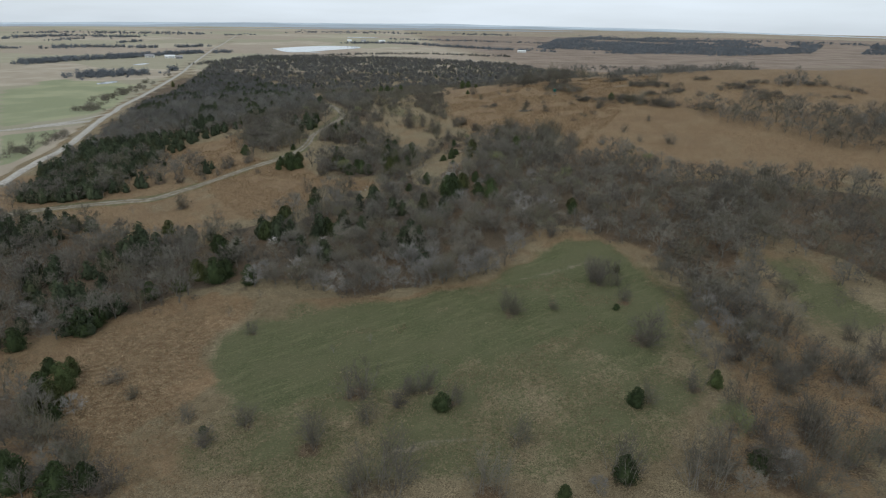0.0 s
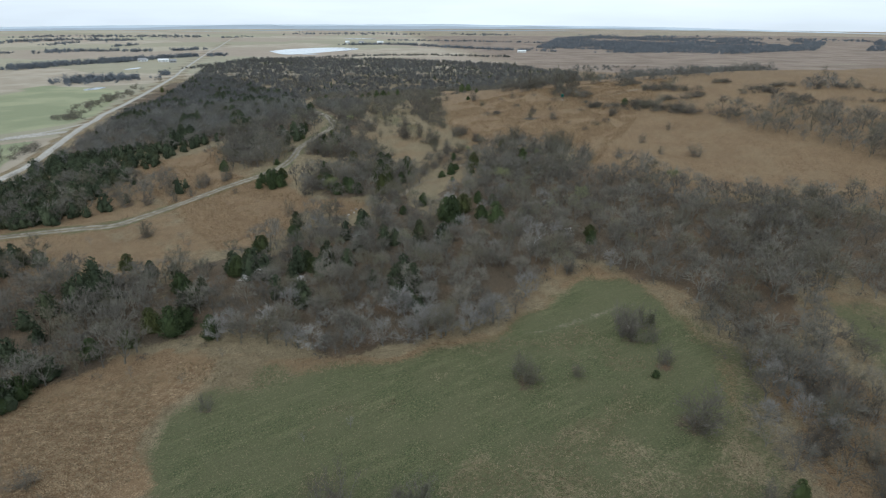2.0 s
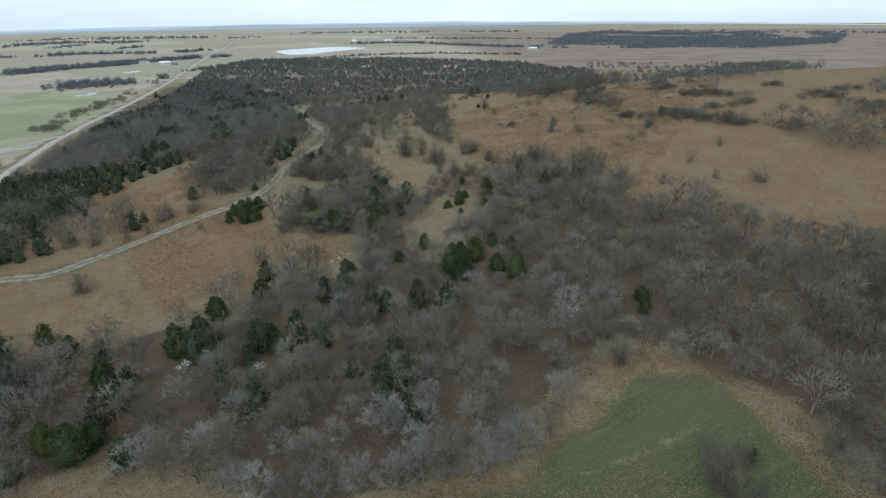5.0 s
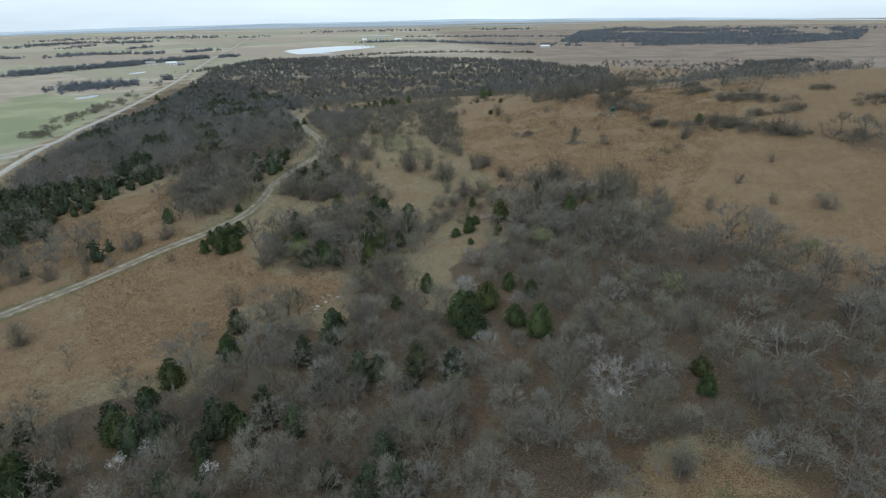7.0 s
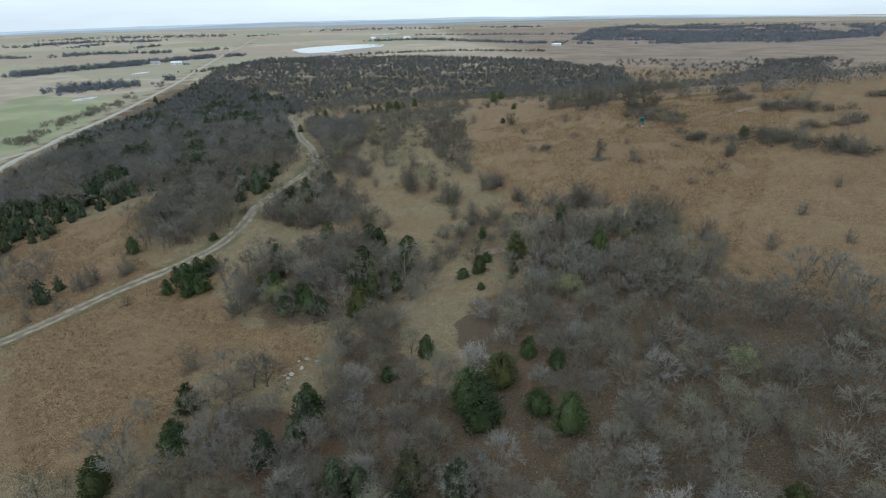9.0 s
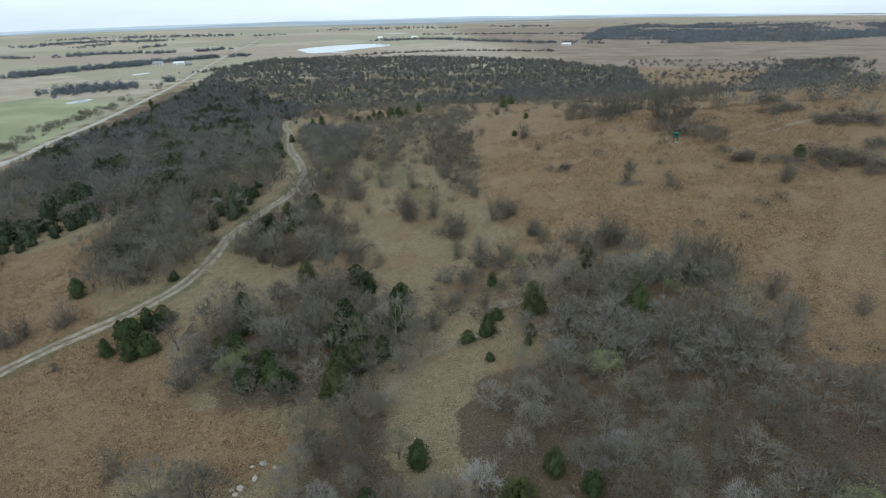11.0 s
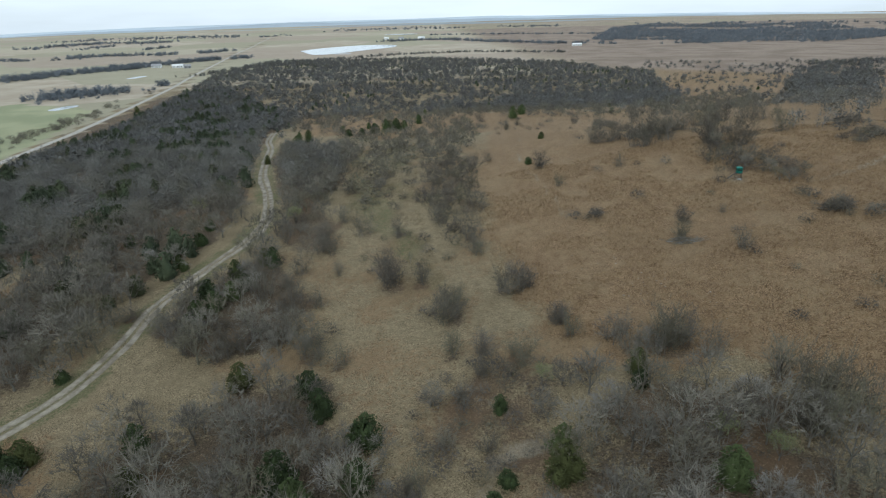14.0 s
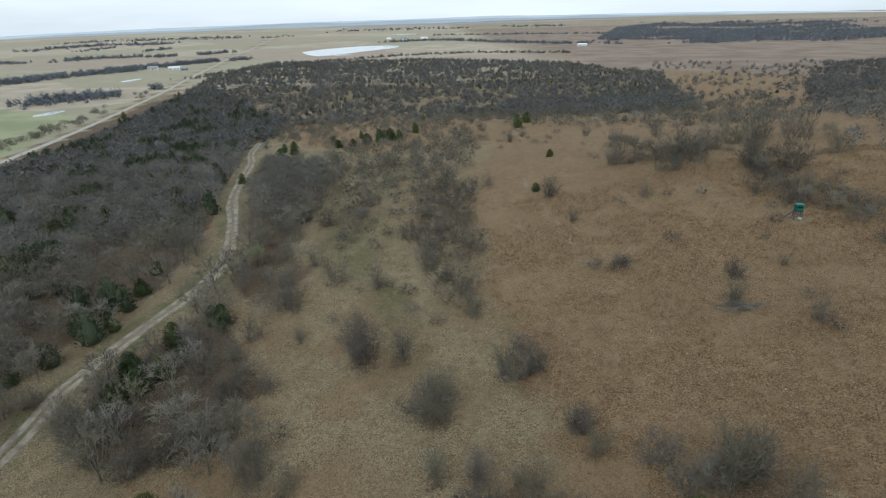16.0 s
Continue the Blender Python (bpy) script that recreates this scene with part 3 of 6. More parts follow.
def ground_material():
    m = material("prairie_ground", 0.95)
    n = Nodes(m)
    fine, tuft = n.noise(5.5, 4, 0.7), n.noise(1.9, 6, 0.68)
    patch, wide = n.noise(0.11, 4, 0.6), n.noise(0.018, 4, 0.55)
    streak = n.noise(0.9, 5, 0.65, n.stretched(7.0, 1.0, 1.0, 29))
    fleck = n.span(n.noise(6.2, 6, 0.86, n.stretched(1.35, 1.0, 1.0, -18)), 0.42, 0.58)
    lump = n.noise(1.1, 5, 0.72, n.stretched(1.4, 1.0, 1.0, -10))
    clump = n.noise(0.5, 6, 0.78)
    tan = n.mix(fleck, (0.095, 0.073, 0.041), (0.38, 0.305, 0.185))
    tan = n.mix(n.span(clump, 0.47, 0.6, 0, 0.5), tan, (0.30, 0.245, 0.148))
    tan = n.mix(n.span(lump, 0.36, 0.62, 0.4, 0), tan, (0.125, 0.096, 0.056))
    tan = n.mix(n.span(patch, 0.42, 0.66, 0, 0.6), tan, (0.172, 0.13, 0.074))
    rust = n.mix(fleck, (0.074, 0.044, 0.022), (0.365, 0.245, 0.135))
    rust = n.mix(n.span(lump, 0.36, 0.62, 0.38, 0), rust, (0.125, 0.082, 0.045))
    rust = n.mix(n.span(clump, 0.48, 0.6, 0, 0.5), rust, (0.265, 0.19, 0.105))
    rust = n.mix(n.span(patch, 0.46, 0.7, 0, 0.45), rust, (0.255, 0.188, 0.108))
    rust = n.mix(n.span(n.noise(0.05, 4, 0.6), 0.45, 0.7, 0, 0.45), rust, (0.175, 0.113, 0.062))
    green = n.mix(fleck, (0.05, 0.062, 0.024), (0.13, 0.142, 0.064))
    green = n.mix(n.span(streak, 0.48, 0.66, 0, 0.45), green, (0.19, 0.175, 0.09))
    green = n.mix(n.span(n.noise(2.6, 4, 0.75), 0.52, 0.66, 0, 0.6), green, (0.212, 0.184, 0.104))
    green = n.mix(n.span(patch, 0.38, 0.64, 0, 0.8), green, (0.122, 0.122, 0.06))
    stem = n.mix(fleck, (0.085, 0.051, 0.026), (0.46, 0.335, 0.195))
    stem = n.mix(n.span(lump, 0.4, 0.62, 0.7, 0), stem, (0.14, 0.082, 0.041))
    stem = n.mix(n.span(patch, 0.45, 0.68, 0, 0.5), stem, (0.275, 0.182, 0.098))
    litter_and_discs = n.mix(fleck, (0.056, 0.042, 0.028), (0.155, 0.118, 0.078))
    litter_and_discs = n.mix(n.span(patch, 0.48, 0.7, 0, 0.7), litter_and_discs, (0.155, 0.1, 0.058))
    bare = n.mix(n.span(fine, 0.3, 0.7), (0.19, 0.155, 0.108), (0.32, 0.275, 0.2))
    straw = n.mix(n.span(wide, 0.35, 0.65), (0.36, 0.305, 0.23), (0.44, 0.38, 0.29))
    straw = n.mix(n.span(n.noise(0.05, 3), 0.4, 0.7, 0, 0.5), straw, (0.29, 0.238, 0.17))
    plot = n.plots(0.0035)
    straw = n.mix(n.span(plot[0], 0.45, 0.5, 0, 0.55), straw, (0.37, 0.33, 0.235))
    straw = n.mix(n.span(plot[1], 0.55, 0.6, 0, 0.6), straw, (0.30, 0.24, 0.185))
    straw = n.mix(n.span(plot[2], 0.7, 0.75, 0, 0.6), straw, (0.29, 0.282, 0.185))
    crop = n.mix(n.span(wide, 0.4, 0.62), (0.245, 0.262, 0.15), (0.325, 0.325, 0.195))
    range_land = n.mix(n.span(wide, 0.35, 0.65), (0.19, 0.143, 0.108), (0.265, 0.208, 0.16))

    def mask(name, ragged):
        a = n.math("ADD", n.attribute(name), n.math("MULTIPLY", n.math("SUBTRACT", tuft, 0.5), ragged))
        a = n.math("ADD", a, n.math("MULTIPLY", n.math("SUBTRACT", patch, 0.5), ragged))
        return n.span(a, 0.35, 0.65)

    c = n.mix(mask("rust", 1.1), tan, rust)
    c = n.mix(mask("range", 0.3), c, range_land)
    c = n.mix(mask("green", 0.7), c, green)
    c = n.mix(mask("stem", 0.9), c, stem)
    c = n.mix(mask("straw", 0.3), c, straw)
    c = n.mix(mask("crop", 0.2), c, crop)
    c = n.mix(mask("litter_and_discs", 0.9), c, litter_and_discs)
    c = n.mix(mask("bare", 0.8), c, bare)
    open_land = n.math("SUBTRACT", 1.0, n.math("MULTIPLY", mask("straw", 0.3), 0.8))
    speck = n.math("MULTIPLY", n.span(n.noise(4.1, 4, 0.75), 0.57, 0.64, 0, 0.42), open_land)
    c = n.mix(speck, c, (0.4, 0.3, 0.178))
    # dark specks painted in as the shade between grass tufts
    tuft_shade = n.math("MULTIPLY", n.span(n.noise(4.6, 4, 0.75), 0.56, 0.63, 0, 0.5), open_land)
    c = n.mix(tuft_shade, c, (0.075, 0.058, 0.036))
    n.colour(c)
    n.bump(n.math("ADD", n.math("MULTIPLY", fine, 0.8), tuft), 1.0, 0.32)
    return m


def plain_material(name, dark, light, scale=2.0, rough=0.9, bump=0.3, spread=0.35, tone=False, hue=None, fleck=0.5):
    """Grain between two tones; spread: how far single things differ; hue: a colour that some of them lean to."""
    m = material(name, rough)
    n = Nodes(m)
    c = n.mix(n.span(n.noise(scale, 5, 0.65), 0.3, 0.7), dark, light)
    if spread:
        shade = n.attribute("tone") if tone else n.each()
        c = n.mix(n.math("MULTIPLY", n.island(), fleck), c, light)
        low = tuple(v * (1 - spread) for v in dark)
        c = n.mix(n.span(shade, 0.0, 0.6, spread, 0), c, low)
        if hue:
            c = n.mix(n.span(n.math("FRACT", n.math("MULTIPLY", shade, 7.31), 0.0), 0.55, 1.0, 0, 0.75), c, hue)
        c = n.mix(n.span(n.math("FRACT", n.math("MULTIPLY", shade, 3.77), 0.0), 0.6, 1.0, 0, 0.55), c, tuple(min(1.0, v * 1.35) for v in light))
    n.colour(c)
    if bump:
        n.bump(n.noise(scale * 4, 4), bump, 0.05)
    return m


GROUND = ground_material()
BARK = plain_material("oak_bark", (0.085, 0.075, 0.062), (0.22, 0.20, 0.172), 2.0)
PALE_BARK = plain_material("lichen_pale_bark", (0.09, 0.085, 0.074), (0.19, 0.18, 0.16), 2.0)
TWIG = plain_material("bare_twigs", (0.108, 0.097, 0.078), (0.212, 0.195, 0.16), 0.5, bump=0, spread=0.5, hue=(0.16, 0.14, 0.09))
TWIG_PALE = plain_material("lichen_pale_twigs", (0.15, 0.141, 0.124), (0.275, 0.261, 0.234), 0.5, bump=0)
TWIG_STUFF = plain_material("woodland_twigs", (0.102, 0.092, 0.074), (0.2, 0.184, 0.152), 0.3, bump=0, spread=0.5, tone=True, hue=(0.15, 0.135, 0.088), fleck=0.35)
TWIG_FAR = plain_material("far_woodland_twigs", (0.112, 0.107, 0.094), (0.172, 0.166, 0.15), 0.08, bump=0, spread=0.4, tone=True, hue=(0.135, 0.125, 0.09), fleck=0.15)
TWIG_DOME = plain_material("distant_woodland_twigs", (0.088, 0.087, 0.082), (0.138, 0.137, 0.13), 0.08, bump=0, spread=0.35, tone=True, hue=(0.115, 0.108, 0.078), fleck=0.1)
HAZE = plain_material("pale_fine_shrub_twigs", (0.088, 0.079, 0.06), (0.165, 0.15, 0.115), 0.7, bump=0, hue=(0.15, 0.142, 0.092), fleck=0.35)
BRUSH = plain_material("brown_brush_twigs", (0.08, 0.07, 0.057), (0.155, 0.138, 0.112), 0.7, bump=0, hue=(0.14, 0.13, 0.085), fleck=0.35)
HAZE_STUFF = plain_material("pale_fine_thicket_twigs", (0.09, 0.082, 0.064), (0.165, 0.15, 0.118), 0.7, bump=0, tone=True, hue=(0.15, 0.142, 0.095), fleck=0.35)
BRUSH_STUFF = plain_material("brown_brush_thicket", (0.07, 0.061, 0.05), (0.145, 0.128, 0.104), 0.7, bump=0, tone=True, hue=(0.13, 0.122, 0.08), fleck=0.35)
CEDAR = plain_material("cedar_foliage", (0.024, 0.038, 0.017), (0.07, 0.094, 0.036), 1.2, bump=0, hue=(0.082, 0.086, 0.03))
CEDAR_FAR = plain_material("far_cedar_foliage", (0.032, 0.045, 0.025), (0.075, 0.09, 0.05), 0.4, bump=0, tone=True, hue=(0.06, 0.064, 0.03), fleck=0.3)
BUD_FAINT = plain_material("first_faint_leaves", (0.12, 0.118, 0.07), (0.21, 0.205, 0.125), 1.0, bump=0)
# twigs of the farthest woods, with blue distance haze painted into the colour
TWIG_HAZED = plain_material("haze_blue_far_twigs", (0.118, 0.131, 0.144), (0.168, 0.185, 0.2), 0.02, bump=0, spread=0.25, tone=True, fleck=0.1)
BUD = plain_material("budding_leaves", (0.12, 0.13, 0.058), (0.235, 0.25, 0.12), 1.0, bump=0)
BLOSSOM = plain_material("white_blossom", (0.5, 0.47, 0.44), (0.75, 0.72, 0.68), 1.0, bump=0)
GRAVEL = plain_material("limestone_gravel", (0.29, 0.265, 0.225), (0.46, 0.43, 0.375), 0.8, spread=0)
RUT = plain_material("worn_dirt_rut", (0.145, 0.122, 0.09), (0.30, 0.268, 0.21), 0.6, spread=0)
LIMESTONE = plain_material("limestone", (0.17, 0.152, 0.124), (0.36, 0.33, 0.28), 3.0)
GRASS_BLADE = plain_material("dry_grass_blades", (0.13, 0.102, 0.06), (0.30, 0.242, 0.15), 0.25, bump=0, tone=True)


# ---- meshes ----
def tri_mesh(name, verts, faces, mat, tone=None):
    """A mesh of triangles from two arrays."""
    verts, faces = np.asarray(verts, np.float32), np.asarray(faces, np.int32)
    me = bpy.data.meshes.new(name)
    me.vertices.add(len(verts))
    me.vertices.foreach_set("co", verts.ravel())
    me.loops.add(faces.size)
    me.loops.foreach_set("vertex_index", faces.ravel())
    k = faces.shape[1]
    me.polygons.add(len(faces))
    me.polygons.foreach_set("loop_start", np.arange(0, faces.size, k, dtype=np.int32))
    if tone is not None:
        a = me.attributes.new("tone", "FLOAT", "POINT")
        a.data.foreach_set("value", np.asarray(tone, np.float32))
    me.materials.append(mat)
    me.update(calc_edges=True)
    return me


def part(name, bm, mat, parent, label=""):
    """One bmesh as one mesh object under a thing or a part."""
    me = bpy.data.meshes.new(name)
    bm.to_mesh(me)
    bm.free()
    me.materials.append(mat)
    ob = new(name, me)
    ob.parent = parent
    return tagged(ob, label)


def joined(pieces):
    """Arrays of several pieces as one."""
    vs, fs, at = [], [], 0
    for v, f in pieces:
        vs.append(np.asarray(v, float).reshape(-1, 3))
        fs.append(np.asarray(f, int).reshape(-1, 3) + at)
        at += len(vs[-1])
    return np.vstack(vs), np.vstack(fs)


def tube(path, radii, sides):
    path = np.asarray(path, float)
    n = len(path)
    ang = np.arange(sides) * 2 * np.pi / sides
    along = np.gradient(path, axis=0)
    verts = []
    for p, d, r in zip(path, along, radii):
        d = d / (np.linalg.norm(d) + 1e-9)
        a = np.cross(d, (0.31, 0.95, 0.12))
        a /= np.linalg.norm(a) + 1e-9
        b = np.cross(d, a)
        verts.append(p + r * (np.cos(ang)[:, None] * a + np.sin(ang)[:, None] * b))
    faces = []
    for i in range(n - 1):
        for j in range(sides):
            k = (j + 1) % sides
            p, q, s, t = i * sides + j, i * sides + k, (i + 1) * sides + j, (i + 1) * sides + k
            faces += [(p, q, t), (p, t, s)]
    return np.vstack(verts), faces


def slivers(rng, root, reach, width):
    """Twigs: one long thin triangle each."""
    n = len(root)
    side = np.cross(reach, rng.normal(size=(n, 3)))
    side /= np.linalg.norm(side, axis=1)[:, None] + 1e-9
    w = np.broadcast_to(np.asarray(width, float), (n,))[:, None]
    v = np.stack([root - side * w / 2, root + side * w / 2, root + reach], 1).reshape(-1, 3)
    return v, np.arange(3 * n).reshape(-1, 3)


def sprays(rng, root, size, out=None):
    """Small leafy clumps: two crossed triangles each."""
    n = len(root)
    a = rng.normal(size=(n, 3))
    if out is not None:
        a = a * 0.6 + out * 1.2
    a /= np.linalg.norm(a, axis=1)[:, None]
    b = np.cross(a, rng.normal(size=(n, 3)))
    b /= np.linalg.norm(b, axis=1)[:, None]
    s = np.broadcast_to(np.asarray(size, float), (n,))[:, None]
    v = np.stack([root - a * s * 0.4 - b * s * 0.42, root - a * s * 0.4 + b * s * 0.42, root + a * s * 0.8], 1).reshape(-1, 3)
    return v, np.arange(3 * n).reshape(-1, 3)


def grow(rng, h, r, limbs=7, branches=7, twigs=12, twig_w=0.035, fork=0.2, sides=4, finest=1, skirt=-0.22):
    """A leafless dome-crowned tree: wood (trunk, limbs) and twig arrays, foot at the origin."""
    lean = rng.normal(size=2) * 0.03 * h
    fork_at = np.array([lean[0] * 0.4, lean[1] * 0.4, fork * h])
    mid, half = np.array([lean[0], lean[1], 0.40 * h]), np.array([r, r, 0.60 * h])
    swell = rng.uniform(0.78, 1.08, limbs)
    wood = [tube([(0, 0, -0.4), (0, 0, 0.1 * h), fork_at], [0.03 * h, 0.022 * h, 0.018 * h], sides + 1)]
    roots, reaches, widths = [], [], []
    for i in range(limbs):
        a = 2 * np.pi * (i + rng.uniform(-0.35, 0.35)) / max(1, limbs - 1)
        rise = radians(rng.uniform(8 + 80 * (skirt + 0.22), 62)) if i else radians(86)
        way = np.array([math.cos(a) * math.cos(rise), math.sin(a) * math.cos(rise), math.sin(rise)])
        tip = mid + half * way * swell[i] * 0.66
        start = fork_at * rng.uniform(0.75, 1.0)
        bend = start + (tip - start) * 0.5 + np.array([0, 0, -0.03 if i else 0.0]) * h + rng.normal(size=3) * 0.035 * h
        pts = np.array([start, bend, tip])
        wood.append(tube(pts, np.array([0.011, 0.007, 0.003]) * h, 3))
        for j in range(branches):
            u = rng.uniform(0.45, 1.0) if j else 1.0
            p = start + (bend - start) * u * 2 if u < 0.5 else bend + (tip - bend) * (u * 2 - 1)
            d = way + rng.normal(size=3) * [0.52, 0.52, 0.34] + [0, 0, 0.08]
            d /= np.linalg.norm(d) + 1e-6
            d[2] = max(d[2], skirt)
            q = mid + half * d * swell[i] * rng.uniform(0.74, 0.96)
            roots.append(p[None]), reaches.append((q - p)[None]), widths.append(np.full(1, 0.0065 * h))
            f = rng.uniform(0.28, 1.0, twigs)[:, None]
            root = p + (q - p) * f
            out = (root - mid) / half
            out /= np.linalg.norm(out, axis=1)[:, None] + 1e-6
            reach = (out * 0.62 + rng.normal(size=(twigs, 3)) * 0.5 + [0, 0, 0.16]) * rng.uniform(0.13, 0.27, twigs)[:, None] * r
            roots.append(root), reaches.append(reach), widths.append(np.full(twigs, twig_w))
            for _ in range(finest):
                along = root + reach * rng.uniform(0.25, 0.95, twigs)[:, None]
                reach_b = (out * 0.55 + rng.normal(size=(twigs, 3)) * 0.55 + [0, 0, 0.1]) * rng.uniform(0.09, 0.19, twigs)[:, None] * r
                roots.append(along), reaches.append(reach_b), widths.append(np.full(twigs, twig_w * 0.75))
    return joined(wood), slivers(rng, np.vstack(roots), np.vstack(reaches), np.hstack(widths))


def simple_crown(rng, h, r, n, w, inner=24, chip=0.34):
    """A far leafless tree: an uneven dome of fine outward twigs round an open middle of matted ones."""
    a, up, deep = rng.uniform(0, 2 * np.pi, inner), rng.uniform(0, 1, inner), rng.uniform(0.2, 0.72, inner)
    mid = np.stack([np.cos(a) * np.sqrt(1 - up * up) * deep * r, np.sin(a) * np.sqrt(1 - up * up) * deep * r, (0.12 + 0.8 * up * deep) * h], 1)
    mat = sprays(rng, mid, chip * r * rng.uniform(0.6, 1.2, inner))
    a, up = rng.uniform(0, 2 * np.pi, n), rng.uniform(0.0, 1, n) ** 0.85
    lobe = 1 + 0.16 * np.sin(3 * a + rng.uniform(0, 6.28)) + 0.1 * np.sin(5 * a + 4 * up + rng.uniform(0, 6.28))
    rad = np.sqrt(np.clip(1 - (up * 0.96) ** 2, 0, 1)) * lobe
    tip = np.stack([np.cos(a) * rad * r, np.sin(a) * rad * r, (0.1 + 0.86 * up) * h * (0.8 + 0.2 * lobe)], 1) * rng.uniform(0.74, 1.02, n)[:, None]
    reach = (tip - [0, 0, 0.3 * h]) * rng.uniform(0.22, 0.42, n)[:, None] + rng.normal(size=(n, 3)) * 0.13 * r
    stem = tube([(0, 0, -0.5), (0, 0, 0.3 * h)], [0.02 * h, 0.014 * h], 3)
    return joined([stem, mat, slivers(rng, tip - reach, reach, w)])


def cedar_crown(rng, h, r, n, size, lobes=7):
    """A redcedar's head: ragged, full to the ground, of many small sprays on a main and two lesser leaders."""
    b, far = rng.uniform(0, 6.28), rng.uniform(0.28, 0.5)
    leaders = [(0.0, 0.0, 0.82, 1.0), (math.cos(b) * far, math.sin(b) * far, 0.62, rng.uniform(0.55, 0.86)), (math.cos(b + 2.2) * far, math.sin(b + 2.2) * far, 0.55, rng.uniform(0.4, 0.75))]
    pieces = []
    for (ox, oy, wide, tall), share in zip(leaders, (0.52, 0.27, 0.21)):
        m = int(n * share)
        z, a, ph = rng.uniform(0.02, 1.0, m) ** 0.9, rng.uniform(0, 2 * np.pi, m), rng.uniform(0, 6.28, 3)
        prof = np.minimum(1.0, 0.66 + 1.9 * z) * np.clip(1 - z ** rng.uniform(1.5, 2.6), 0, 1) ** 0.62
        ragged = 1 + 0.2 * np.sin(lobes * a + ph[0] + 9 * z) + 0.2 * np.sin(3 * a + ph[1] - 14 * z) + 0.12 * np.sin(23 * z + ph[2] + 2 * a)
        rad = r * wide * prof * ragged * rng.uniform(0.5, 1.0, m) ** 0.4 + 0.03 * r
        p = np.stack([np.cos(a) * rad + ox * r, np.sin(a) * rad + oy * r, z * h * tall], 1)
        out = np.stack([np.cos(a), np.sin(a), np.full(m, 0.75)], 1)
        k = h * tall
        v, f = tube([(ox * r, oy * r, 0.02 * k), (ox * r, oy * r, 0.22 * k), (ox * r, oy * r, 0.55 * k), (ox * r, oy * r, 0.88 * k)], np.array([0.5, 0.7, 0.5, 0.08]) * wide * r, 6)
        pieces += [(v + rng.normal(size=v.shape) * 0.07 * r, f), sprays(rng, p, size, out)]
    return joined(pieces)


def bush(rng, h, r, stems, twigs, w):
    """A leafless many-stemmed shrub: an uneven mound of fine twigs on stems that spread from a few feet."""
    wood, roots, reaches = [], [], []
    feet = [(rng.uniform(0, 6.28), math.sqrt(rng.uniform(0, 1)) * 0.5 * r, rng.uniform(0.62, 1.08)) for _ in range(4)]
    for i in range(stems):
        a, s, tall = feet[rng.integers(4)]
        foot = np.array([math.cos(a) * s, math.sin(a) * s, 0.0]) + rng.normal(size=3) * [0.07 * r, 0.07 * r, 0]
        b, lean = rng.uniform(0, 6.28), math.sqrt(rng.uniform(0.0, 1.0)) * 1.3
        tip = foot + np.array([math.cos(b) * math.sin(lean) * 0.62 * r, math.sin(b) * math.sin(lean) * 0.62 * r, h * tall * math.cos(lean) * rng.uniform(0.8, 1.0) + 0.12 * h])
        foot[2] = -0.2
        bend = foot + (tip - foot) * 0.5 + [0, 0, 0.07 * h]
        wood.append(tube([foot, bend, tip], np.array([0.006, 0.004, 0.001]) * max(h, 1.5), 3))
        f = (rng.uniform(0.05, 1.0, twigs) ** 0.75)[:, None]
        root = np.where(f < 0.5, foot + (bend - foot) * f * 2, bend + (tip - bend) * (f * 2 - 1)) + rng.normal(size=(twigs, 3)) * [0.06 * r, 0.06 * r, 0.03 * h]
        out = (tip - foot) * 0.12
        reach = rng.normal(size=(twigs, 3)) * [0.13 * r, 0.13 * r, 0.07 * h] + out
        roots.append(root), reaches.append(reach)
        roots.append(root + reach * 0.6), reaches.append(reach * 0.4 + rng.normal(size=(twigs, 3)) * 0.08 * r + out * 0.5)
    return joined(wood), slivers(rng, np.vstack(roots), np.vstack(reaches), w)


# ---- ground ----
def graded(lo, hi, fine, first, last, grow_by):
    """Coordinates at a fine even step from lo to hi, and widening steps out to first and last."""
    mid = list(np.arange(lo, hi + fine / 2, fine))
    s, v = fine, lo
    left = []
    while v > first:
        s *= grow_by
        v -= s
        left.append(v)
    s, v = fine, mid[-1]
    right = []
    while v < last:
        s *= grow_by
        v += s
        right.append(v)
    return np.array(left[::-1] + mid + right)


def mesh_grid(xs, ys):
    X, Y = np.meshgrid(xs, ys)
    nx, ny = len(xs), len(ys)
    i = np.arange(nx * ny).reshape(ny, nx)
    quads = np.stack([i[:-1, :-1], i[:-1, 1:], i[1:, 1:], i[1:, :-1]], -1).reshape(-1, 4)
    return X.ravel(), Y.ravel(), quads


